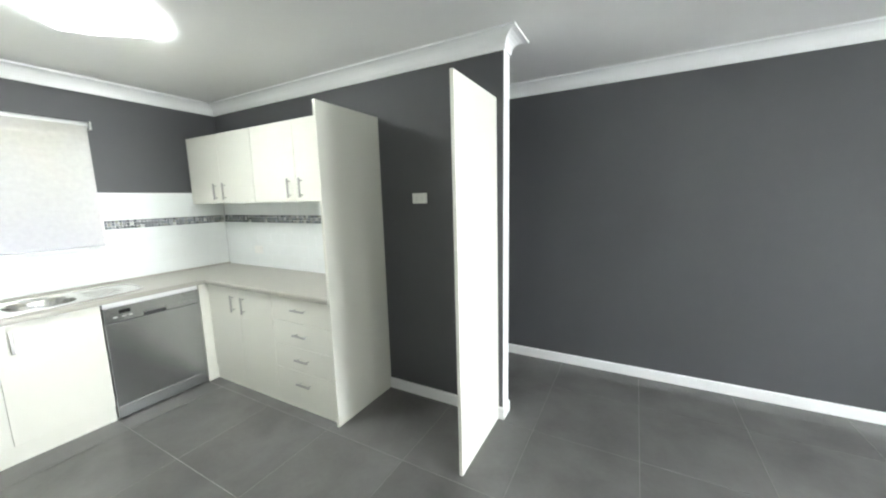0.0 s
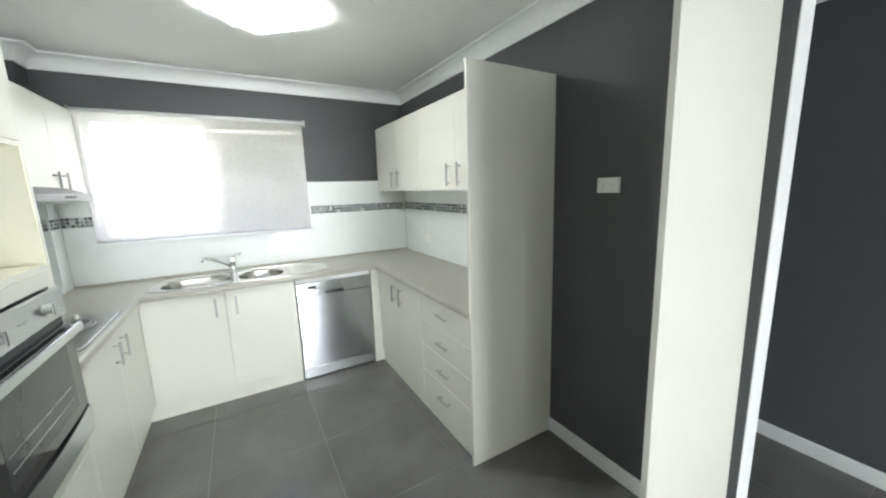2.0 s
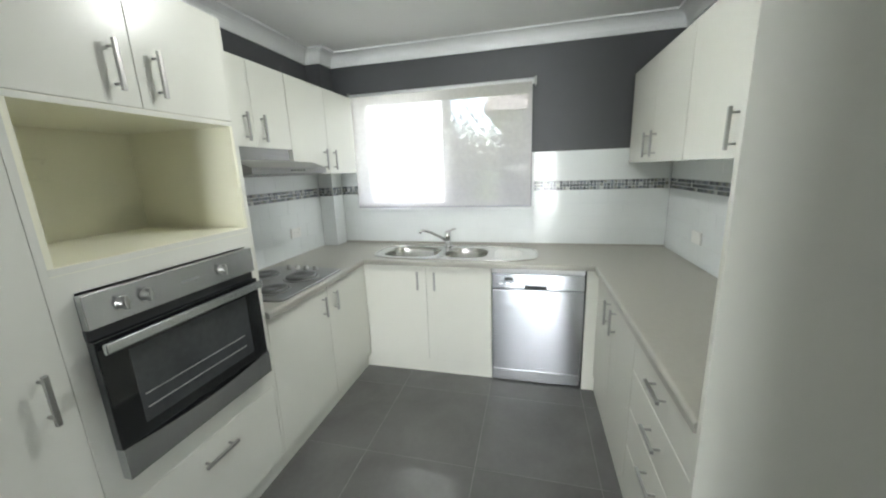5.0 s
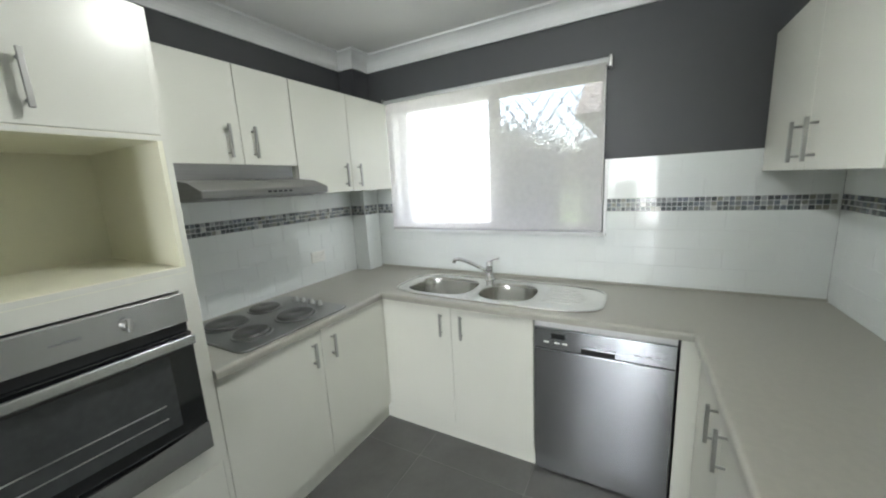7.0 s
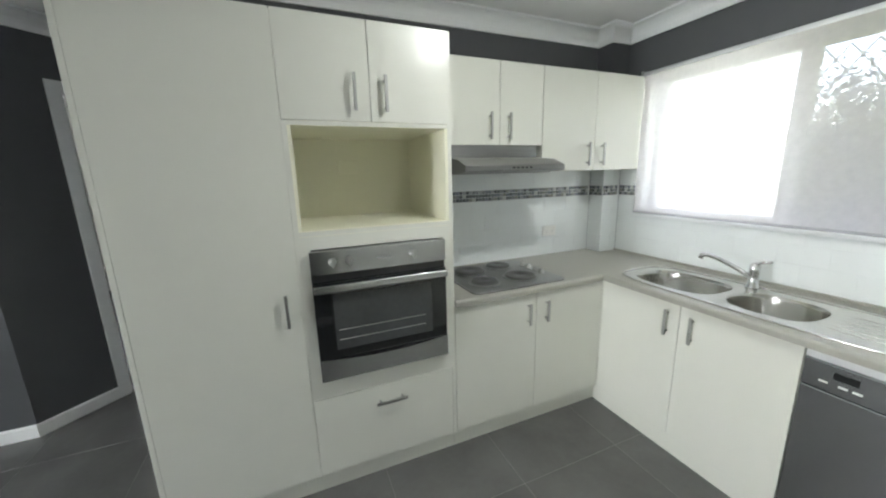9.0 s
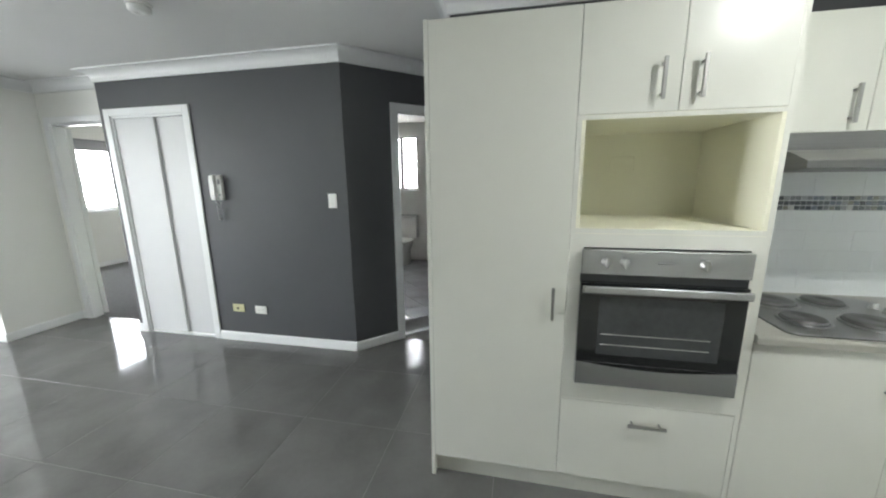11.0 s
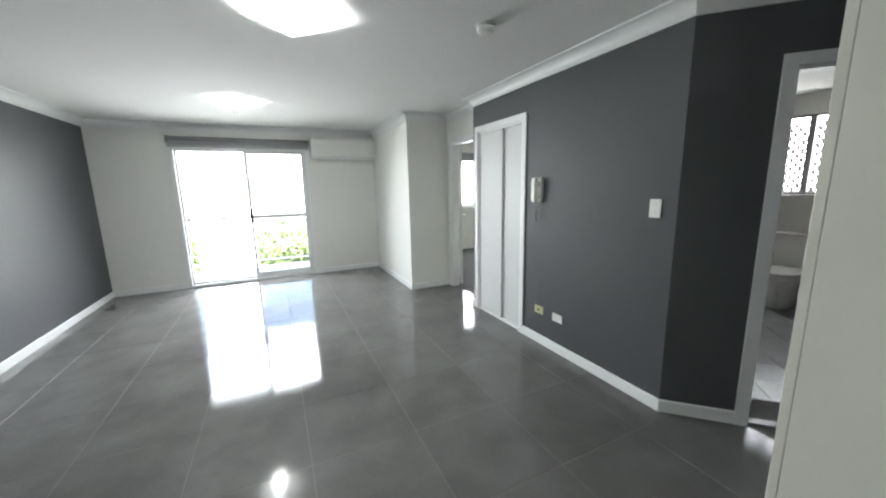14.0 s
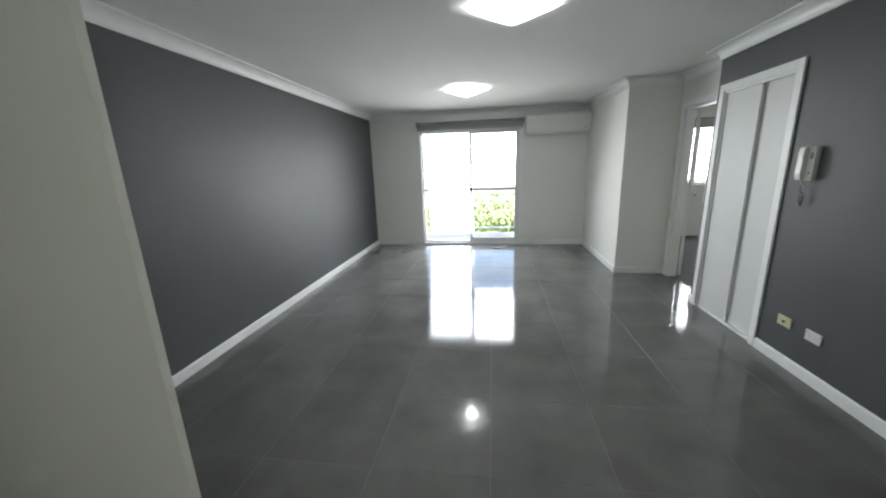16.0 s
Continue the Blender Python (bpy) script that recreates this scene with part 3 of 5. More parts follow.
part("bottom_rail", B(EAST - 0.098, EAST - 0.085, 1.075, 2.955, 2.102, 2.132, bevel=0.004), M_ALUGREY, lb)
part("blind_cloth", B(EAST - 0.093, EAST - 0.09, 1.08, 2.95, 2.13, 2.215), M_FABRIC, lb)
for y in (1.053, 2.956):
    part("bracket", B(EAST - 0.1, EAST, y, y + 0.016, 2.16, 2.26, bevel=0.003), M_ALUGREY, lb)

# bedroom and bathroom windows
w2 = window_x("window_2", 6.78, 1, -3.25, -2.0, 0.99, 2.05, -2.17, "white aluminium bedroom window with security mesh", (-3.21, -2.04))
part("window_sill", B(6.695, 6.78, -3.28, -1.97, 0.955, 0.989, bevel=0.003), M_TRIM, w2)
bb = thing("roller_blind", (6.68, -2.67, 2.15), "dark grey roller blind rolled up in the bedroom", "blind")
part("roller", tube(bmesh.new(), [(6.665, -3.29, 2.15), (6.665, -1.96, 2.15)], 0.04, 16), M_FABRIC, bb)
part("blind_cloth", B(6.62, 6.624, -3.28, -1.97, 2.01, 2.15), M_FABRIC, bb)
w3 = thing("window_3", (1.53, -4.06, 1.28), "bathroom window with diamond security mesh", "", "", "structure")
for x0, x1, z0, z1 in ((1.26, 1.80, 1.28, 1.31), (1.26, 1.80, 2.17, 2.20), (1.26, 1.29, 1.31, 2.17), (1.77, 1.80, 1.31, 2.17), (1.53, 1.585, 1.31, 2.17)):
    part("window_frame", B(x0, x1, -4.085, -4.03, z0, z1), M_ALUGREY, w3)
pane(w3, (1.29, -4.055), (1.77, -4.055), 1.31, 2.17)
part("security_mesh", grille(bmesh.new(), (1.29, -4.08), (1.77, -4.08), 1.29, 2.18, 0.085, 0.10, 0.019), M_ALUGREY, w3, "diamond security mesh")
part("window_sill", B(1.24, 1.82, -4.03, -3.97, 1.255, 1.279, bevel=0.003), M_TRIM, w3)


# ---- kitchen joinery ----
def bar_handle(parent, at, direction, out, length=0.128, flat=False):
    """A bar on two posts. at: its middle on the door's face; direction: x, y or z; out: the way it stands off."""
    h = bmesh.new()
    o = Vector(out)
    d = {"x": Vector((1, 0, 0)), "y": Vector((0, 1, 0)), "z": Vector((0, 0, 1))}[direction]
    c = Vector(at)
    if flat:
        s = d.cross(o)
        lo = c + o * 0.018 - d * length / 2 - s * 0.0075
        hi = c + o * 0.026 + d * length / 2 + s * 0.0075
        bx(h, *sorted((lo.x, hi.x)), *sorted((lo.y, hi.y)), *sorted((lo.z, hi.z)), bevel=0.002)
    else:
        s = d.cross(o)
        lo = c + o * 0.0240 - d * length / 2 - s * 0.0062
        hi = c + o * 0.0355 + d * length / 2 + s * 0.0062
        bx(h, *sorted((lo.x, hi.x)), *sorted((lo.y, hi.y)), *sorted((lo.z, hi.z)), bevel=0.0015)
    for k in (-0.36, 0.36):
        tube(h, [c + d * length * k, c + d * length * k + o * 0.027], 0.0045, 8)
    return part("handle", h, M_NICKEL, parent, "satin nickel bar handle")


GAP, THICK = 0.0015, 0.016


def front(parent, axis, face, out, u0, u1, z0, z1, name="door"):
    """A flat door or drawer front standing proud of its carcass."""
    a, b = sorted((face, face - out * THICK))
    if axis == "y":
        return part(name, B(u0 + GAP, u1 - GAP, a, b, z0 + GAP, z1 - GAP, bevel=0.0012, segs=1), M_CREAM, parent)
    return part(name, B(a, b, u0 + GAP, u1 - GAP, z0 + GAP, z1 - GAP, bevel=0.0012, segs=1), M_CREAM, parent)


BENCH_LO, BENCH_HI = 0.840, 0.874
FRONT_L, FRONT_W, FRONT_R = 0.679, -2.388, 2.285
KICK = 0.115

# pantry and oven tower
pan = thing("pantry_cupboard", (-0.42, 0.4, 0), "tall cream laminate pantry cupboard with one door", "cupboard")
part("body", B(-0.69, PANTRY_END - 0.018, HOBWALL + 0.002, FRONT_L - 0.018, KICK, 2.085), M_CREAM, pan)
part("end_panel", B(PANTRY_END - 0.018, PANTRY_END, HOBWALL + 0.002, FRONT_L, 0.0, 2.09, bevel=0.001, segs=1), M_CREAM, pan)
d = front(pan, "y", FRONT_L, 1, -0.69, PANTRY_END - 0.018, KICK, 2.088)
bar_handle(d, (-0.632, FRONT_L, 0.957), "z", (0, 1, 0), 0.14)
part("kickboard", B(-0.69, PANTRY_END - 0.018, HOBWALL + 0.1, FRONT_L - 0.042, 0.0, KICK), M_CREAM, pan)

tow = thing("oven_tower", (-1.04, 0.4, 0), "cream laminate oven tower with an open microwave niche", "cabinet")
X0, X1 = -1.39, -0.69
part("side_panel", B(X0, X0 + 0.018, HOBWALL + 0.002, FRONT_L, KICK, 2.085), M_CREAM, tow)
part("side_panel", B(X1 - 0.018, X1, HOBWALL + 0.002, FRONT_L - 0.018, KICK, 2.085), M_CREAM, tow)
part("back_panel", B(X0 + 0.018, X1 - 0.018, HOBWALL + 0.04, HOBWALL + 0.05, KICK, 2.085), M_NICHE, tow)
for z0, z1, y in ((KICK, KICK + 0.018, FRONT_L - 0.018), (1.253, 1.275, FRONT_L - 0.001), (1.688, 1.706, FRONT_L - 0.001), (2.067, 2.085, FRONT_L - 0.018), (0.60, 0.616, FRONT_L - 0.018)):
    part("shelf", B(X0 + 0.018, X1 - 0.018, HOBWALL + 0.05, y, z0, z1), M_NICHE, tow)
for x in (X0 + 0.018, X1 - 0.032):
    part("niche_side", B(x, x + 0.014, HOBWALL + 0.05, FRONT_L - 0.001, 1.275, 1.688), M_NICHE, tow, "pale yellow inner side")
part("niche_edge", B(X0 + 0.018, X1 - 0.018, FRONT_L - 0.001, FRONT_L, 1.255, 1.274), M_CREAM, tow)
part("niche_edge", B(X0 + 0.018, X1 - 0.018, FRONT_L - 0.001, FRONT_L, 1.689, 1.704), M_CREAM, tow)
part("side_strip", B(X1 - 0.018, X1, FRONT_L - 0.018, FRONT_L - 0.001, 1.253, 1.706), M_CREAM, tow)
for u0, u1, hx in ((X0 + 0.016, -1.033, -1.094), (-1.033, X1, -0.968)):
    d = front(tow, "y", FRONT_L, 1, u0, u1, 1.706, 2.088)
    bar_handle(d, (hx, FRONT_L, 1.815), "z", (0, 1, 0), 0.14)
for a, b, c, e in ((X0 + 0.018, X1, 1.198, 1.253), (X0 + 0.018, X1, 0.512, 0.612), (X0 + 0.018, X0 + 0.055, 0.612, 1.198), (X1 - 0.055, X1, 0.612, 1.198)):
    part("surround_panel", B(a, b, FRONT_L - 0.016, FRONT_L, c, e), M_CREAM, tow)
d = front(tow, "y", FRONT_L, 1, X0 + 0.018, X1, KICK, 0.510, "drawer_front")
bar_handle(d, (-1.042, FRONT_L, 0.428), "x", (0, 1, 0), 0.15)
part("kickboard", B(X0, X1, HOBWALL + 0.1, FRONT_L - 0.042, 0.0, KICK), M_CREAM, tow)

# wall oven
ov = thing("wall_oven", (-1.04, FRONT_L, 0.62), "built-in stainless steel wall oven with a dark glass door", "oven")
OX0, OX1, OF = -1.332, -0.736, FRONT_L + 0.013
part("oven_body", B(OX0 + 0.006, OX1 - 0.006, 0.22, OF - 0.004, 0.625, 1.188), M_BLACK, ov)
pnl = part("control_panel", B(OX0, OX1, OF, OF + 0.022, 1.095, 1.194, bevel=0.002), M_STEEL_H, ov, "brushed steel control panel")
for x in (-0.825, -0.893, -1.172):
    k = lathe(bmesh.new(), [(0.018, 0.0), (0.018, 0.003), (0.013, 0.005), (0.012, 0.02), (0.010, 0.022)], (x, OF + 0.022, 1.146), 24, "y")
    bx(k, x - 0.0045, x + 0.0045, OF + 0.03, OF + 0.048, 1.126, 1.166, bevel=0.001, segs=1)
    part("knob", k, M_NICKEL, pnl, "satin metal knob")
part("badge", B(-1.075, -1.010, OF + 0.0215, OF + 0.0235, 1.143, 1.148), M_ALUGREY, pnl, "small grey name plate")
part("vent_slot", B(OX0, OX1, OF - 0.004, OF + 0.006, 1.062, 1.095), M_BLACK, ov, "black cooling slot")
dr = part("oven_door", B(OX0, OX1, OF - 0.004, OF + 0.026, 0.715, 1.062, bevel=0.003), M_BLACKGLASS, ov, "black glass door")
part("viewing_window", B(OX0 + 0.075, OX1 - 0.075, OF + 0.0262, OF + 0.0268, 0.755, 1.005), surface("oven_window", (0.055, 0.058, 0.06), 0.08, spread=0.15, scale=3, rough_spread=0.02), dr, "smoky inner window")
for z in (0.80, 0.845):
    h = tube(bmesh.new(), [(OX0 + 0.11, OF + 0.0272, z), (OX1 - 0.09, OF + 0.0272, z)], 0.0022, 6)
    part("oven_rack", h, M_NICKEL, dr, "rack seen behind the glass")
h = bmesh.new()
bx(h, OX0 + 0.004, OX1 - 0.004, OF + 0.046, OF + 0.060, 1.024, 1.056, bevel=0.005)
for x in (OX0 + 0.03, OX1 - 0.03):
    bx(h, x - 0.012, x + 0.012, OF + 0.024, OF + 0.048, 1.03, 1.05)
part("handle", h, M_STEEL_H, dr, "wide brushed steel bar handle")
# lower panel with an arched upper edge
arch = [(OX0, 0.617), (OX1, 0.617)] + [(OX1 + (OX0 - OX1) * k / 12, 0.72 - 0.022 * math.sin(math.pi * k / 12)) for k in range(13)]
part("lower_panel", prism(bmesh.new(), arch, "y", OF - 0.002, OF + 0.031), M_STEEL_H, ov, "curved brushed steel lower panel")

# base units, cooktop side
cb = thing("base_cabinet", (-1.9, 0.4, 0), "cream base cabinet with two doors under the cooktop", "cabinet", "kitchen base units")
part("body", B(FRONT_W, X0 - 0.002, HOBWALL + 0.002, FRONT_L - 0.018, KICK, BENCH_LO), M_CREAM, cb)
for u0, u1, hx in ((-1.895, X0 - 0.002, -1.838), (-2.386, -1.895, -1.960)):
    d = front(cb, "y", FRONT_L, 1, u0, u1, KICK, BENCH_LO - 0.004)
    bar_handle(d, (hx, FRONT_L, 0.721), "z", (0, 1, 0), 0.125)
part("corner_post", B(FRONT_W - 0.03, FRONT_W, FRONT_L - 0.03, FRONT_L, KICK, BENCH_LO), M_CREAM, cb)
part("kickboard", B(FRONT_W - 0.06, X0 - 0.002, HOBWALL + 0.05, FRONT_L - 0.042, 0.0, KICK), M_CREAM, cb)

# sink base
sb = thing("base_cabinet", (-2.65, 1.14, 0), "cream base cabinet with two doors under the sink", "cabinet", "kitchen base units")
part("body", B(WEST + 0.002, FRONT_W - 0.018, FRONT_L + 0.002, 1.612, KICK, 0.70), M_CREAM, sb)
for u0, u1, hy in ((FRONT_L + 0.002, 1.152, 1.093), (1.152, 1.612, 1.217)):
    d = front(sb, "x", FRONT_W, 1, u0, u1, KICK, BENCH_LO - 0.004)
    bar_handle(d, (FRONT_W, hy, 0.728), "z", (1, 0, 0), 0.135, True)
part("kickboard", B(WEST + 0.05, FRONT_W - 0.024, FRONT_L - 0.041, 1.612, 0.0, KICK), M_CREAM, sb)

# right-hand base units
rb = thing("base_cabinet", (-2.0, 2.5, 0), "cream corner base cabinet with two doors", "cabinet", "kitchen base units")
part("body", B(WEST + 0.002, -1.572, FRONT_R + 0.018, STUB - 0.002, KICK, BENCH_LO), M_CREAM, rb)
part("filler_panel", B(FRONT_W - 0.016, FRONT_W, 2.2155, FRONT_R + 0.02, 0.0, BENCH_LO - 0.002), M_CREAM, rb)
for u0, u1, hx in ((-2.386, -1.965, -2.03), (-1.965, -1.572, -1.90)):
    d = front(rb, "y", FRONT_R, -1, u0, u1, KICK, BENCH_LO - 0.004)
    bar_handle(d, (hx, FRONT_R, 0.71), "z", (0, -1, 0), 0.135)
part("kickboard", B(FRONT_W, -1.572, FRONT_R + 0.010, STUB - 0.05, 0.0, KICK), M_CREAM, rb)
dw4 = thing("drawer_unit", (-1.27, 2.5, 0), "cream unit of four drawers beside the tall panel", "drawers", "kitchen base units")
part("body", B(-1.570, -0.972, FRONT_R + 0.018, STUB - 0.002, KICK, BENCH_LO), M_CREAM, dw4)
for k in range(4):
    z1 = BENCH_LO - 0.004 - k * 0.1805
    d = front(dw4, "y", FRONT_R, -1, -1.570, -0.972, z1 - 0.1805, z1, "drawer_front")
    bar_handle(d, (-1.268, FRONT_R, z1 - 0.082), "x", (0, -1, 0), 0.13)
part("kickboard", B(-1.570, -0.972, FRONT_R + 0.010, STUB - 0.05, 0.0, KICK), M_CREAM, dw4)

# tall panels of the fridge recess
for x, top, lab in ((-0.963, 2.080, "tall cream panel closing the worktop's end"), (-0.058, 2.082, "tall cream panel at the wall's free end")):
    e = thing("tall_panel", (x + 0.009, 2.55, 0), lab, "panel", "fridge recess panels")
    lean = [(x, 0.0), (x + 0.018, 0.0), (x + 0.002, top), (x - 0.016, top)]
    part("board", prism(bmesh.new(), lean, "y", 2.2625, STUB - 0.001), M_CREAM, e)
    part("front_edging", prism(bmesh.new(), lean, "y", 2.261, 2.2625), M_CREAM, e, "cream edging strip")

# wall units
def wall_unit(x0, x1, splits, face, out, back, z0, z1, handles, label):
    e = thing("wall_cabinet", ((x0 + x1) / 2, (face + back) / 2, z0), label, "cabinet", "kitchen wall units")
    a, b = sorted((face - out * 0.018, back))
    part("body", B(x0, x1, a, b, z0, z1), M_CREAM, e)
    edges = [x0, *splits, x1]
    for u0, u1, hx in zip(edges, edges[1:], handles):
        d = front(e, "y", face, out, u0, u1, z0 - 0.003, z1 + 0.003)
        bar_handle(d, (hx, face, z0 + 0.1), "z", (0, out, 0), 0.145)
    return e


wall_unit(-2.98, -2.031, [-2.495], 2.545, -1, STUB - 0.002, 1.491, 2.082, (-2.562, -2.427), "cream double-door wall cabinet in the corner")
wall_unit(-2.029, -0.982, [-1.525], 2.545, -1, STUB - 0.002, 1.491, 2.082, (-1.59, -1.46), "cream double-door wall cabinet beside the tall panel")
wall_unit(-2.116, -1.50, [-1.82], 0.40, 1, HOBWALL + 0.002, 1.645, 2.088, (-1.876, -1.752), "cream double-door wall cabinet above the range hood")
part("filler_panel", B(-1.4995, -1.392, HOBWALL + 0.002, 0.398, 1.645, 2.088), M_CREAM, bpy.data.objects["wall_cabinet.002"])
wall_unit(-2.955, -2.118, [-2.535], 0.40, 1, NIB_Y + 0.011, 1.491, 2.088, (-2.594, -2.473), "cream double-door wall cabinet beside the window")

# worktop with a rounded nose
wt = thing("worktop", (-2.6, 1.4, BENCH_LO), "greige laminate worktop running round three sides", "worktop")


def nosed(lo, hi, out):
    """Section from lo (back) to hi (front) with a rounded front edge."""
    r = 0.014
    pts = [(lo, BENCH_LO), (hi, BENCH_LO)]
    for k in range(6):
        a = math.pi / 2 * k / 5
        pts.append((hi - out * (r - r * math.cos(a)), BENCH_HI - r + r * math.sin(a)))
    return pts + [(lo, BENCH_HI)]


NOSE_L, NOSE_W, NOSE_R = FRONT_L + 0.022, FRONT_W + 0.024, FRONT_R - 0.03
SX0, SX1, SY0, SY1 = -2.835, -2.465, 0.735, 1.60
part("worktop_run", prism(bmesh.new(), nosed(HOBWALL + 0.008, NOSE_L, 1), "x", NOSE_W, X0 - 0.001), M_BENCH, wt)
part("worktop_run", prism(bmesh.new(), nosed(SX1, NOSE_W, 1), "y", NOSE_L, NOSE_R), M_BENCH, wt)
for x0, x1, y0, y1 in ((WEST, SX0, NIB_Y + 0.008, NOSE_R), (SX0, SX1, NIB_Y + 0.008, SY0), (SX0, SX1, SY1, NOSE_R),
                       (SX1, NOSE_W, HOBWALL + 0.008, NOSE_L), (NIB_X + 0.008, SX1, HOBWALL + 0.008, NIB_Y + 0.008), (WEST, NOSE_W, NOSE_R, STUB - 0.008)):
    part("worktop_run", B(x0, x1, y0, y1, BENCH_LO, BENCH_HI), M_BENCH, wt)
part("worktop_run", prism(bmesh.new(), nosed(STUB - 0.008, NOSE_R, -1), "x", NOSE_W, -0.973), M_BENCH, wt)
# low upstand against the tiles
up = bmesh.new()
bx(up, WEST, WEST + 0.012, NIB_Y + 0.008, STUB - 0.008, BENCH_HI, BENCH_HI + 0.012)
part("upstand", up, M_BENCH, wt)

# sink with two bowls and a drainer
sk = thing("kitchen_sink", (-2.65, 1.3, BENCH_HI), "stainless steel double-bowl sink with a drainer, set in the worktop", "sink")
SZ = BENCH_HI + 0.003
bm = bmesh.new()
outer = ring_loop(-2.645, 1.308, 0.225, 0.605, 4.4, 72)
b1 = ring_loop(-2.635, 0.985, 0.165, 0.212, 3.2, 48)
b2 = ring_loop(-2.635, 1.405, 0.160, 0.158, 2.8, 48)
edges = []
for loop in (outer, b1, b2):
    vs = [bm.verts.new((x, y, SZ)) for x, y in loop]
    edges += [bm.edges.new((vs[i], vs[(i + 1) % len(vs)])) for i in range(len(vs))]
bmesh.ops.triangle_fill(bm, use_beauty=True, use_dissolve=False, edges=edges)
rim = [[(x, y, SZ) for x, y in outer], [(-2.65 + (x + 2.65) * 1.012, 1.308 + (y - 1.308) * 1.006, SZ - 0.003) for x, y in outer]]
loft(bm, rim, cap_last=False)
part("sink_plate", bm, M_SINK, sk)
for loop, c, depth in ((b1, (-2.635, 0.985), 0.16), (b2, (-2.635, 1.405), 0.13)):
    bm = bmesh.new()
    rings = []
    for s, z in ((1.0, 0.0), (0.985, -0.006), (0.965, -0.02), (0.93, -depth * 0.7), (0.88, -depth * 0.92), (0.78, -depth), (0.2, -depth - 0.004), (0.19, -depth - 0.01)):
        rings.append([(c[0] + (x - c[0]) * s, c[1] + (y - c[1]) * s, SZ + z) for x, y in loop])
    loft(bm, rings)
    bowl = part("bowl", bm, M_SINK, sk, "pressed steel bowl")
    w = lathe(bmesh.new(), [(0.04, -0.012), (0.042, 0.0), (0.036, 0.002), (0.03, -0.004), (0.004, -0.005)], (*c, SZ - depth - 0.003), 24)
    part("waste", w, M_CHROME, bowl)
for k in range(6):
    x = -2.755 + k * 0.044
    end = 1.845 - 0.02 * abs(k - 2.5)
    part("drainer_rib", tube(bmesh.new(), [(x, 1.60, SZ - 0.003), (x, 1.63, SZ - 0.0005), (x, end - 0.03, SZ - 0.0005), (x, end, SZ - 0.003)], 0.0028, 8), M_SINK, sk)
rimbar = [(x, y, SZ) for x, y in outer] + [(*outer[0], SZ)]
part("raised_rim", tube(bmesh.new(), rimbar, 0.0055, 8, caps=False), M_SINK, sk)

tp = thing("mixer_tap", (-2.835, 1.215, BENCH_HI), "chrome single-lever mixer tap swung over the bowl", "tap")
part("tap_body", lathe(bmesh.new(), [(0.030, 0.0), (0.030, 0.006), (0.024, 0.012), (0.0225, 0.075), (0.024, 0.08), (0.024, 0.118), (0.018, 0.128)], (-2.835, 1.215, SZ), 28), M_CHROME, tp)
part("spout", tube(bmesh.new(), [(-2.835, 1.205, SZ + 0.05), (-2.81, 1.16, SZ + 0.085), (-2.765, 1.09, SZ + 0.13), (-2.735, 1.045, SZ + 0.15), (-2.722, 1.025, SZ + 0.148), (-2.718, 1.018, SZ + 0.128)],
               [0.013, 0.012, 0.011, 0.011, 0.012, 0.012], 14), M_CHROME, tp)
part("lever", tube(bmesh.new(), [(-2.835, 1.215, SZ + 0.122), (-2.832, 1.245, SZ + 0.140), (-2.828, 1.285, SZ + 0.150)], [0.010, 0.007, 0.006], 12), M_CHROME, tp)

# cooktop
hb = thing("electric_cooktop", (-1.80, 0.38, BENCH_HI), "stainless steel electric cooktop with four solid plates", "cooktop")
HX0, HX1, HY0, HY1 = -2.112, -1.512, 0.155, 0.672
bm = bmesh.new()
rr = [ring_loop((HX0 + HX1) / 2, (HY0 + HY1) / 2, 0.3 - i, 0.2585 - i, 14, 64) for i in (0.0, 0.0, 0.004, 0.012)]
loft(bm, [[(x, y, BENCH_HI + z) for x, y in r] for r, z in zip(rr, (0.0005, 0.004, 0.008, 0.006))])
part("cooktop_plate", bm, M_TRAY, hb, "pressed steel tray")
for (x, y), r in (((-1.675, 0.283), 0.088), ((-1.903, 0.252), 0.073), ((-1.657, 0.513), 0.073), ((-1.896, 0.515), 0.088)):
    rg = part("hotplate", lathe(bmesh.new(), [(r + 0.012, 0.0), (r + 0.010, 0.005), (r + 0.002, 0.006), (r, 0.004), (r, 0.016), (r - 0.006, 0.018), (0.022, 0.018), (0.02, 0.0165), (0.002, 0.0165)], (x, y, BENCH_HI + 0.005), 40),
              M_IRON, hb, "dark solid hotplate")
    part("trim_ring", lathe(bmesh.new(), [(r + 0.016, 0.0), (r + 0.015, 0.004), (r + 0.005, 0.0052), (r + 0.004, 0.0)], (x, y, BENCH_HI + 0.006), 40), M_TRAY, rg, "thin steel trim ring")
for k in range(4):
    y = 0.30 + k * 0.066
    part("knob", lathe(bmesh.new(), [(0.019, 0.0), (0.019, 0.004), (0.015, 0.006), (0.014, 0.024), (0.012, 0.026)], (-2.065, y, BENCH_HI + 0.006), 20), M_NICKEL, hb, "satin metal knob")

bm = bmesh.new()
loft(bm, [[(x, y, BENCH_HI + z) for x, y in ring_loop((HX0 + HX1) / 2, (HY0 + HY1) / 2, 0.303, 0.2615, 14, 64)] for z in (0.0002, 0.0032)], cap_first=True)
part("gasket", bm, M_BLACK, hb, "thin black seal under the tray")

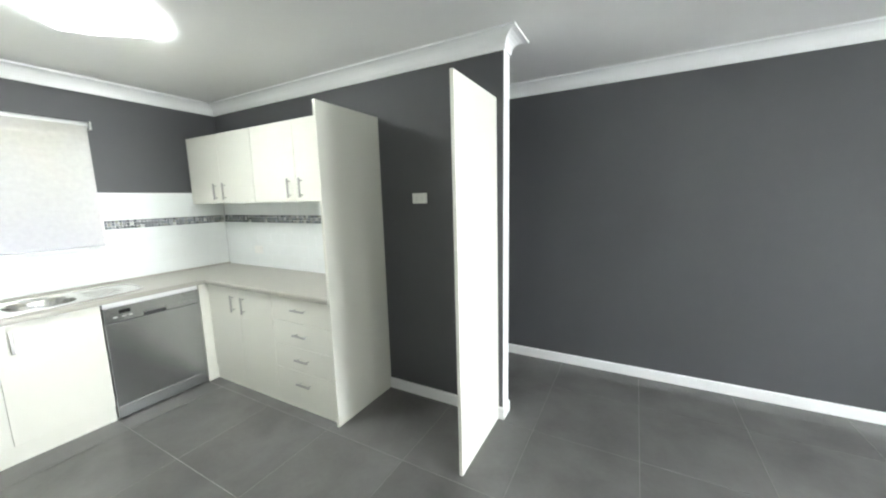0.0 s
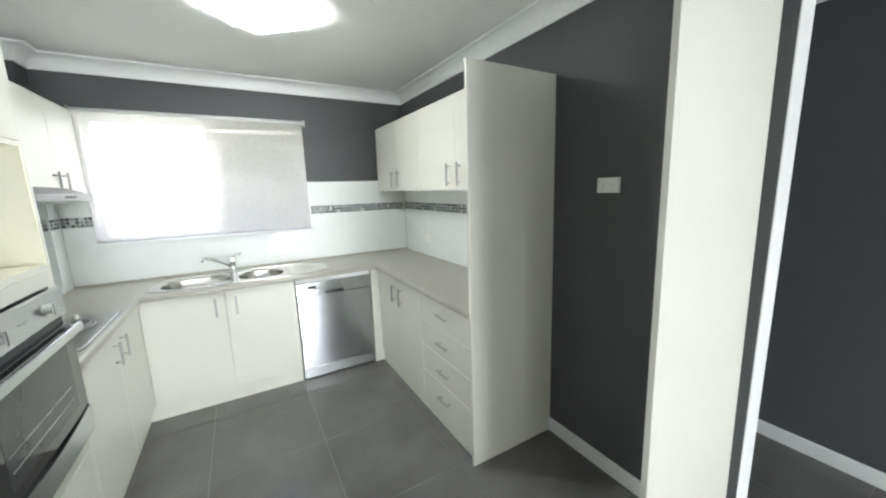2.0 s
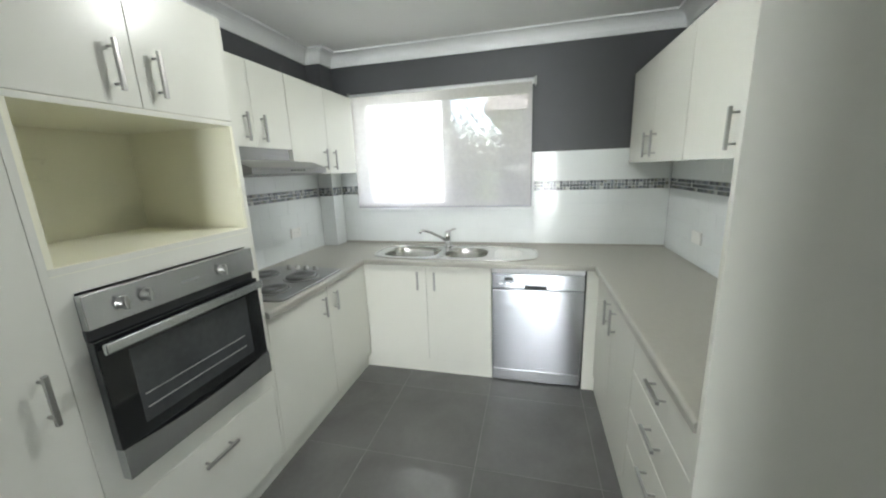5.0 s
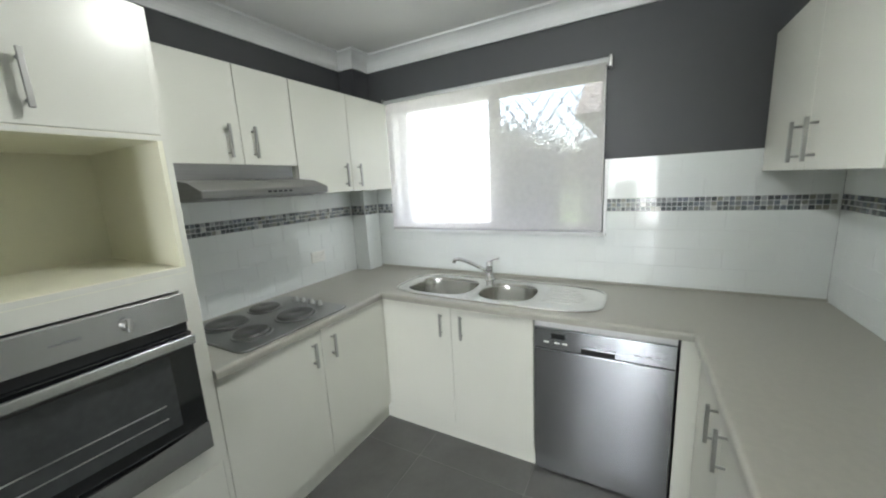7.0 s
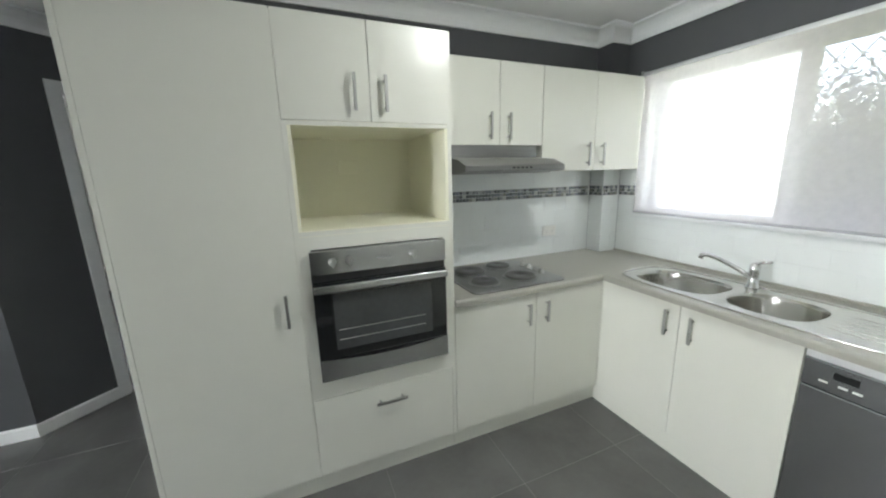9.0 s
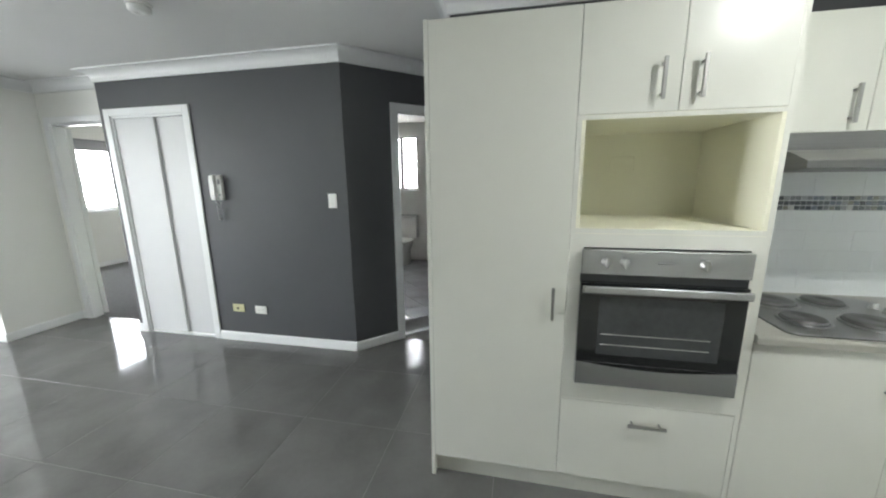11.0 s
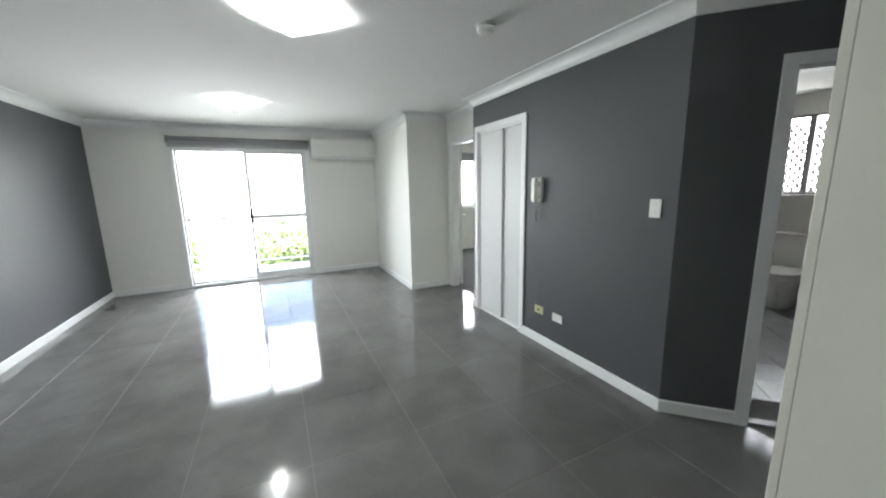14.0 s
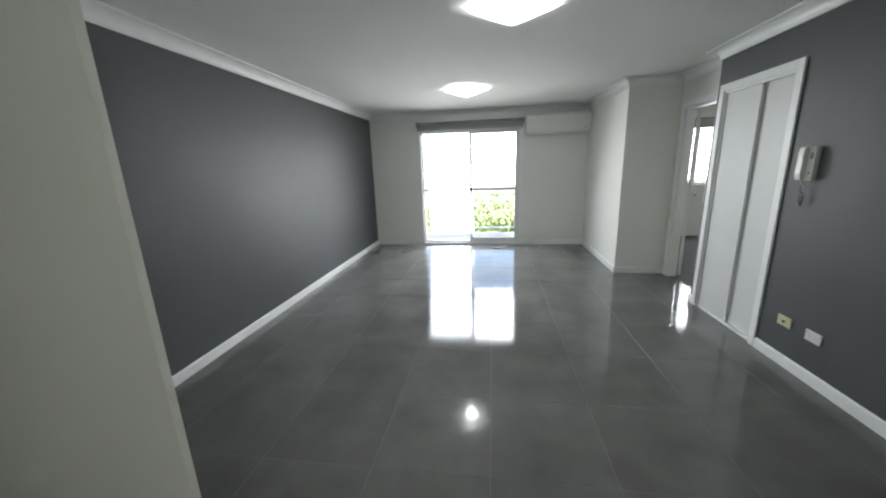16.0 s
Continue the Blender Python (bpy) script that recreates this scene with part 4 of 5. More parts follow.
# range hood
hd = thing("range_hood", (-1.78, 0.3, 1.5), "slim stainless steel slide-under range hood", "range hood")
prof = [(HOBWALL + 0.01, 1.642), (0.40, 1.642), (0.405, 1.575), (0.56, 1.560), (0.645, 1.528), (0.648, 1.497), (0.60, 1.490), (HOBWALL + 0.01, 1.490)]
part("hood_body", prism(bmesh.new(), prof, "x", -2.075, -1.475), M_HOOD, hd)
part("hood_visor", B(-2.0755, -1.4745, 0.63, 0.652, 1.497, 1.527, bevel=0.003), M_HOOD, hd, "steel front strip")
part("filter", B(-2.04, -1.51, 0.15, 0.58, 1.485, 1.4905), M_ALUGREY, hd, "grey mesh filter")
for k in range(5):
    part("button", B(-1.86 + k * 0.026, -1.845 + k * 0.026, 0.651, 0.6545, 1.509, 1.517), M_BLACK, hd)
part("lamp_lens", B(-1.62, -1.54, 0.30, 0.42, 1.4835, 1.4855), M_PLASTIC, hd)

# dishwasher
dwv = thing("dishwasher", (-2.65, 1.91, 0), "freestanding stainless steel dishwasher under the worktop", "dishwasher")
DY0, DY1, DF = 1.618, 2.204, FRONT_W + 0.012
part("body", B(-2.95, DF - 0.03, DY0 + 0.004, DY1 - 0.004, 0.02, 0.836), M_ALUGREY, dwv)
part("top_strip", B(DF - 0.03, DF - 0.004, DY0, DY1, 0.806, 0.838, bevel=0.003), M_ALU, dwv, "pale grey lid edge")
cp = part("control_panel", B(DF - 0.03, DF, DY0, DY1, 0.700, 0.804, bevel=0.003), M_STEEL, dwv, "brushed steel fascia")
part("display", B(DF - 0.001, DF + 0.002, 1.70, 1.762, 0.755, 0.780), M_BLACKGLASS, cp, "small dark display")
for y in (1.665, 1.715, 1.75, 2.05, 2.09, 2.13):
    part("button", B(DF - 0.001, DF + 0.003, y, y + 0.024, 0.730, 0.737, bevel=0.001, segs=1), M_PLASTIC if y < 1.9 else M_CHROME, cp)
part("pull_recess", B(DF - 0.001, DF + 0.0015, 1.835, 1.975, 0.702, 0.728), M_BLACK, cp, "dark finger recess")
part("grip", B(DF, DF + 0.008, 1.832, 1.978, 0.726, 0.735, bevel=0.002), M_STEEL, cp)
part("door_panel", B(DF - 0.03, DF, DY0, DY1, 0.105, 0.697, bevel=0.004), M_STEEL, dwv, "brushed steel door")
part("kick_panel", B(DF - 0.06, DF - 0.012, DY0, DY1, 0.012, 0.100, bevel=0.003), M_STEEL_H, dwv, "steel plinth")
for y in (DY0 + 0.04, DY1 - 0.06):
    part("foot", lathe(bmesh.new(), [(0.015, 0.0), (0.015, 0.02)], (DF - 0.09, y + 0.01, 0.0), 12), M_BLACK, dwv)


# ---- switches, sockets, fittings ----
def wall_plate(name, c, axis, out, w, h, label, category, rockers, material=None, group=""):
    """A switch or socket plate. c: its middle on the wall's face."""
    mt = material or M_PLASTIC
    e = thing(name, c, label, category, group)

    def slab(du0, du1, z0, z1, d0, d1, bev):
        a, b = sorted((d0 * out, d1 * out))
        if axis == "y":
            return B(c[0] + du0, c[0] + du1, c[1] + a, c[1] + b, c[2] + z0, c[2] + z1, bevel=bev)
        return B(c[0] + a, c[0] + b, c[1] + du0, c[1] + du1, c[2] + z0, c[2] + z1, bevel=bev)
    pl = part("plate", slab(-w / 2, w / 2, -h / 2, h / 2, 0.0, 0.009, 0.003), mt, e)
    for u, z, sw, sh in rockers:
        part("rocker", slab(u - sw / 2, u + sw / 2, z - sh / 2, z + sh / 2, 0.008, 0.013, 0.002), mt, pl)
    return e


def slots(e, c, axis, out, offsets):
    for u in offsets:
        h = bmesh.new()
        for du, dz in ((-0.006, 0.008), (0.006, 0.008), (0.0, -0.008)):
            if axis == "y":
                a, b = sorted((c[1] + out * 0.0085, c[1] + out * 0.0096))
                bx(h, c[0] + u + du - 0.001, c[0] + u + du + 0.001, a, b, c[2] + dz - 0.004, c[2] + dz + 0.004)
            else:
                a, b = sorted((c[0] + out * 0.0085, c[0] + out * 0.0096))
                bx(h, a, b, c[1] + u + du - 0.001, c[1] + u + du + 0.001, c[2] + dz - 0.004, c[2] + dz + 0.004)
        part("socket_slots", h, M_ALUGREY, e)


e = wall_plate("power_point", (-0.62, STUB, 1.495), "y", -1, 0.118, 0.072, "white double power point on the charcoal fridge recess wall", "socket", [(-0.046, 0.022, 0.013, 0.016), (0.046, 0.022, 0.013, 0.016)])
slots(e, (-0.62, STUB, 1.491), "y", -1, (-0.024, 0.024))
e = wall_plate("light_switch", (0.990, LINEN, 1.308), "y", 1, 0.073, 0.116, "white upright light switch on charcoal wall", "switch", [(0.0, 0.024, 0.014, 0.02), (0.0, -0.024, 0.014, 0.02)])
e = wall_plate("phone_socket", (2.018, LINEN, 0.323), "y", 1, 0.117, 0.073, "yellowed plastic phone and aerial socket plate", "socket", [(0.0, 0.0, 0.03, 0.03)], M_YELLOWED)
part("socket_port", B(2.006, 2.030, LINEN + 0.0125, LINEN + 0.0140, 0.313, 0.331), M_BLACK, e)
e = wall_plate("power_point", (1.782, LINEN, 0.318), "y", 1, 0.118, 0.073, "white double power point low on charcoal wall", "socket", [(-0.046, 0.022, 0.013, 0.016), (0.046, 0.022, 0.013, 0.016)])
slots(e, (1.782, LINEN, 0.314), "y", 1, (-0.024, 0.024))
e = wall_plate("power_point", (EAST, 3.455, 0.29), "x", -1, 0.118, 0.073, "white double power point low on the white wall", "socket", [(-0.046, 0.022, 0.013, 0.016), (0.046, 0.022, 0.013, 0.016)])
e = wall_plate("power_point", (-2.44, HOBWALL + 0.009, 1.053), "y", 1, 0.118, 0.073, "white double power point on the tiled splashback", "socket", [(-0.046, 0.022, 0.013, 0.016), (0.046, 0.022, 0.013, 0.016)])
slots(e, (-2.44, HOBWALL + 0.009, 1.049), "y", 1, (-0.024, 0.024))
e = wall_plate("power_point", (-2.47, STUB - 0.009, 1.04), "y", -1, 0.118, 0.073, "white double power point on the tiled splashback", "socket", [(-0.046, 0.022, 0.013, 0.016), (0.046, 0.022, 0.013, 0.016)])

e = wall_plate("power_point", (-1.0, HOBWALL + 0.05, 1.54), "y", 1, 0.118, 0.073, "cream double power point inside the microwave niche", "socket", [(-0.046, 0.022, 0.013, 0.016), (0.046, 0.022, 0.013, 0.016)], M_NICHE)

# intercom handset
ic = thing("intercom_handset", (2.05, LINEN, 1.335), "white wall intercom phone with its cord hanging down", "intercom")
part("base", B(2.005, 2.095, LINEN, LINEN + 0.034, 1.312, 1.525, bevel=0.007), M_PLASTIC, ic)
hs = bmesh.new()
spine = [(0.040, 1.312), (0.062, 1.318), (0.070, 1.36), (0.066, 1.42), (0.070, 1.48), (0.062, 1.522), (0.040, 1.528), (0.036, 1.48), (0.046, 1.465), (0.046, 1.375), (0.036, 1.36)]
prism(hs, [(LINEN + d, z) for d, z in spine], "x", 2.050, 2.094)
bmesh.ops.bevel(hs, geom=hs.edges[:], offset=0.004, segments=2, profile=0.5, affect="EDGES")
part("handset", hs, M_PLASTIC, ic, "white receiver on its rest")
part("button", lathe(bmesh.new(), [(0.008, 0.0), (0.008, 0.004)], (2.026, LINEN + 0.034, 1.36), 14, "y"), M_ALUGREY, ic)
part("speaker_slots", B(2.016, 2.038, LINEN + 0.0335, LINEN + 0.035, 1.45, 1.49), M_ALUGREY, ic)
pts = []
for k in range(113):
    a = k * 0.9
    s = k / 112
    pts.append((2.072 - 0.03 * s + 0.008 * math.cos(a), LINEN + 0.03 + 0.008 * math.sin(a), 1.315 - 0.17 * math.sin(s * math.pi) ** 0.7))
part("cord", tube(bmesh.new(), pts, 0.003, 6), M_ALUGREY, ic, "grey coiled cord")

# air conditioner
ac = thing("air_conditioner", (EAST - 0.1, 0.49, 2.0), "white split-system air conditioner high on the wall", "air conditioner")
sec = [(EAST, 1.975), (EAST - 0.13, 1.965), (EAST - 0.19, 1.995), (EAST - 0.205, 2.05), (EAST - 0.205, 2.255), (EAST - 0.195, 2.28), (EAST - 0.17, 2.29), (EAST, 2.29)]
part("housing", prism(bmesh.new(), [(x, z) for x, z in sec], "y", -0.015, 1.04), M_PLASTIC, ac)
part("louvre", prism(bmesh.new(), [(EAST - 0.128, 1.961), (EAST - 0.132, 1.956), (EAST - 0.196, 1.988), (EAST - 0.192, 1.996)], "y", 0.03, 0.97), M_ALU, ac, "closed white louvre")
part("front_panel", B(EAST - 0.2085, EAST - 0.205, -0.012, 1.037, 2.03, 2.257, bevel=0.001, segs=1), M_PLASTIC, ac)
part("indicator", B(EAST - 0.2095, EAST - 0.2075, 0.05, 0.09, 2.04, 2.05), M_ALUGREY, ac)

# smoke alarm
sa = thing("smoke_alarm", (1.59, 0.39, CEIL), "white round smoke alarm on the ceiling", "smoke alarm")
part("base", lathe(bmesh.new(), [(0.062, 0.0), (0.062, -0.012), (0.058, -0.014)], (1.59, 0.39, CEIL), 32), M_PLASTIC, sa)
part("cover", lathe(bmesh.new(), [(0.054, -0.014), (0.054, -0.036), (0.044, -0.046), (0.012, -0.048), (0.010, -0.046)], (1.59, 0.39, CEIL), 32), M_PLASTIC, sa)


# ceiling lights
def ceiling_light(x, y, half, label):
    e = thing("ceiling_light", (x, y, CEIL), label, "ceiling light", "oyster ceiling lights")
    base = lathe(bmesh.new(), [(half * 0.5, 0.0), (half * 0.55, -0.004), (half * 0.55, -0.032)], (x, y, CEIL), 32)
    part("base", base, M_ALU, e, "white metal base")
    bm = bmesh.new()
    rings = []
    for s, z in ((1.0, -0.028), (1.0, -0.034), (0.82, -0.044), (0.62, -0.060), (0.44, -0.080), (0.2, -0.092)):
        rings.append([(px, py, CEIL + z) for px, py in ring_loop(x, y, half * 1.08 * s, half * 1.08 * s, 1.12 + 0.8 * (1 - s), 48)])
    loft(bm, rings)
    sh = part("shade", bm, M_LAMP, e, "lit opal glass shade")
    part("glowing_centre", lathe(bmesh.new(), [(0.020, -0.0915), (0.018, -0.0955), (0.007, -0.0975)], (x, y, CEIL), 24), M_HOT, sh, "brightest middle of the lit glass")
    return e


ceiling_light(-1.66, 1.51, 0.285, "diamond oyster ceiling light, lit, over the kitchen")
ceiling_light(1.84, 1.465, 0.26, "diamond oyster ceiling light, lit, in the living room")
ceiling_light(4.18, 1.93, 0.26, "diamond oyster ceiling light, lit, towards the balcony")

# toilet
tl = thing("toilet", (1.54, -3.7, 0), "white ceramic toilet with its lid down, below the bathroom window", "toilet")
bm = bmesh.new()
loft(bm, [[(x, y, z) for x, y in ring_loop(1.47, cy, a, b, 2.6, 36)] for cy, a, b, z in ((-3.66, 0.115, 0.25, 0.0), (-3.66, 0.105, 0.24, 0.10), (-3.62, 0.12, 0.24, 0.22), (-3.60, 0.17, 0.27, 0.34), (-3.60, 0.185, 0.285, 0.395))], cap_first=True)
part("bowl", bm, M_CERAMIC, tl)
bm = bmesh.new()
loft(bm, [[(x, y, z) for x, y in ring_loop(1.47, -3.59, a, b, 2.5, 36)] for a, b, z in ((0.185, 0.285, 0.396), (0.195, 0.295, 0.402), (0.195, 0.295, 0.425), (0.18, 0.28, 0.435))], cap_first=True)
part("seat", bm, M_PLASTIC, tl, "white closed seat and lid")
part("cistern", B(1.27, 1.67, -3.998, -3.83, 0.42, 0.80, bevel=0.02), M_CERAMIC, tl)
part("cistern_lid", B(1.26, 1.68, -3.998, -3.82, 0.80, 0.835, bevel=0.01), M_CERAMIC, tl)
part("flush_button", lathe(bmesh.new(), [(0.02, 0.0), (0.02, 0.006)], (1.47, -3.91, 0.835), 16), M_CHROME, tl)

# ---- outdoors ----
structure("ground", B(-400, 400, -400, 400, -3.2, -3.0), M_LAWN, "lawn and garden far below the windows")
bal = thing("balcony", (6.6, 2.1, -0.2), "small concrete balcony with a metal railing", "balcony")
part("slab", B(OUT, 7.5, 0.6, 3.9, -0.24, -0.05), M_CONCRETE, bal)
part("top_rail", B(7.4, 7.45, 0.6, 3.9, 0.98, 1.02, bevel=0.006), M_ALU, bal)
part("bottom_rail", B(7.41, 7.44, 0.6, 3.9, 0.06, 0.09), M_ALU, bal)
for y in (0.6, 3.86):
    part("post", B(7.405, 7.445, y, y + 0.04, -0.05, 1.0), M_ALU, bal)


def leaf_crown(bm, centre, size, count, leaf, rnd):
    """Many small leaves in uneven clumps."""
    clumps = []
    for _ in range(max(6, count // 90)):
        v = Vector((rnd.gauss(0, 1), rnd.gauss(0, 1), rnd.gauss(0, 1)))
        v = v.normalized() * rnd.uniform(0.35, 1.0)
        clumps.append((Vector((v.x * size[0], v.y * size[1], v.z * size[2])), rnd.uniform(0.22, 0.45)))
    for _ in range(count):
        c, r = rnd.choice(clumps)
        o = Vector((rnd.gauss(0, r), rnd.gauss(0, r), rnd.gauss(0, r * 0.8)))
        p = Vector(centre) + c + Vector((o.x * size[0] * 0.6, o.y * size[1] * 0.6, o.z * size[2] * 0.6))
        a = Vector((rnd.gauss(0, 1), rnd.gauss(0, 1), rnd.gauss(0, 0.6))).normalized()
        b = a.orthogonal().normalized()
        s = leaf * rnd.uniform(0.6, 1.4)
        q = [p - a * s, p + b * s * 0.4, p + a * s, p - b * s * 0.4]
        bm.faces.new([bm.verts.new(v) for v in q])
    return bm


def tree(name, base, height, size, count, leaf, seed, label, foliage):
    rnd = random.Random(seed)
    e = thing(name, base, label, "tree")
    b = Vector(base)
    top = b + Vector((0.2, 0.1, height))
    bm = tube(bmesh.new(), [b, b + Vector((0.05, 0, height * 0.35)), b + Vector((0.15, 0.05, height * 0.7)), top], [height * 0.035, height * 0.028, height * 0.018, height * 0.006], 10)
    for k in range(7):
        s = b + Vector((0.1, 0.03, height * (0.45 + 0.07 * k)))
        a = k * 2.4
        tube(bm, [s, s + Vector((math.cos(a) * size[0] * 0.4, math.sin(a) * size[1] * 0.4, height * 0.1)), s + Vector((math.cos(a) * size[0] * 0.8, math.sin(a) * size[1] * 0.8, height * 0.15))], [height * 0.012, height * 0.008, height * 0.003], 6)
    part("trunk", bm, M_BARK, e)
    part("crown", leaf_crown(bmesh.new(), (b.x, b.y, b.z + height * 0.85), size, count, leaf, rnd), foliage, e)
    return e


tree("garden_tree", (11.5, 1.1, -3.0), 3.0, (1.5, 1.6, 1.0), 6500, 0.07, 3, "leafy green tree below the balcony", M_LEAF)
tree("garden_tree", (12.5, 4.0, -3.0), 2.7, (1.5, 1.5, 0.9), 5000, 0.07, 4, "leafy green tree below the balcony", M_LEAF)
# Kitchen-side crowns: backlit shade is put into their leaf colour.
tree("garden_tree", (-7.6, 0.05, -3.0), 5.0, (1.3, 0.95, 1.25), 22000, 0.04, 5, "leafy tree outside the kitchen window, coloured dark as if backlit", M_LEAF_BACKLIT)
tree("garden_tree", (-8.8, 2.1, -3.0), 5.2, (1.5, 1.5, 1.3), 24000, 0.04, 6, "leafy tree outside the kitchen window, coloured dark as if backlit", M_LEAF_BACKLIT)
tree("garden_tree", (-7.9, -2.6, -3.0), 4.4, (1.3, 1.3, 1.0), 16000, 0.04, 9, "leafy tree outside the kitchen window, coloured dark as if backlit", M_LEAF_BACKLIT)
tree("garden_tree", (-4.9, 2.55, -3.0), 6.9, (0.6, 0.85, 0.62), 16000, 0.03, 7, "tall leafy tree close to the kitchen window", M_LEAF_BACKLIT)
nb = thing("neighbour_house", (30, 0, -3), "low pale house with a grey roof beyond the garden", "house")
part("wall", B(28, 38, -8, 9, -3.0, -0.7), M_WHITEWALL, nb)
part("roof", prism(bmesh.new(), [(-8.6, -0.7), (9.6, -0.7), (5, -0.1), (-4, -0.1)], "x", 27.5, 38.5), M_CONCRETE, nb)
apt = thing("neighbour_house", (-14, 5, -3), "brick house with a tiled roof behind the trees", "house")
part("wall", B(-22, -13, 0.9, 11, -3.0, 3.3), M_BRICK, apt)
part("roof", prism(bmesh.new(), [(-22.6, 3.3), (-12.2, 3.3), (-17.4, 6.0)], "y", 0.3, 11.6), M_ROOF, apt)
# the building's own eave beyond the kitchen window
part_e = tagged(part("roof_eave", prism(bmesh.new(), [(-3.2, 2.75), (-3.9, 2.5), (-3.9, 2.4), (-3.2, 2.42)], "y", -4.2, 4.0), M_TRIM), "white boxed eave over the kitchen window", "eave")


# ---- tiles ----
def tile_data(name, w, h, depth, chamfer, material):
    """A flat tile in its own x and y with chamfered top edges, top at z = 0."""
    a, b, c = w / 2, h / 2, chamfer
    v = [(-a, -b, -depth), (a, -b, -depth), (a, b, -depth), (-a, b, -depth), (-a, -b, -c), (a, -b, -c), (a, b, -c), (-a, b, -c),
         (-a + c, -b + c, 0), (a - c, -b + c, 0), (a - c, b - c, 0), (-a + c, b - c, 0)]
    f = [(0, 1, 5, 4), (1, 2, 6, 5), (2, 3, 7, 6), (3, 0, 4, 7), (4, 5, 9, 8), (5, 6, 10, 9), (6, 7, 11, 10), (7, 4, 8, 11), (8, 9, 10, 11)]
    me = bpy.data.meshes.new(name)
    me.from_pydata(v, [], f)
    me.materials.append(material)
    return me


def place(name, me, parent, m):
    ob = new(name, me)
    ob.parent = parent
    ob.matrix_basis = m
    return ob


floor_ob = bpy.data.objects["floor"]
TX, TY, STEP = 0.80, 2.21, 0.6
tile_me = tile_data("floor_tile", STEP - 0.003, STEP - 0.003, 0.01, 0.0007, M_TILE)
trnd = random.Random(8)
for i in range(-7, 9):
    for j in range(-5, 4):
        x, y = TX + (i + 0.5) * STEP, TY + (j + 0.5) * STEP
        if y < -1.0 or (y < -0.8 and x > 1.2):
            continue
        place("floor_tile", tile_me, floor_ob, Matrix.Translation((x, y, trnd.uniform(-0.0003, 0.0))))
bath_ob = bpy.data.objects["floor_bathroom"]
bt_me = tile_data("floor_tile", 0.296, 0.296, 0.01, 0.0012, M_BATHTILE)
for i in range(-12, 13):
    for j in range(-12, 13):
        x, y = 1.0 + (i - j) * 0.2121, -2.3 + (i + j) * 0.2121
        if -0.2 < x < 2.2 and -3.9 < y < -1.0 and (x - y) > 1.75:
            place("floor_tile", bt_me, bath_ob, pose(x, y, 0.0, 0, 0, 45))

# splashback: glazed tiles in brick bond with a mosaic band


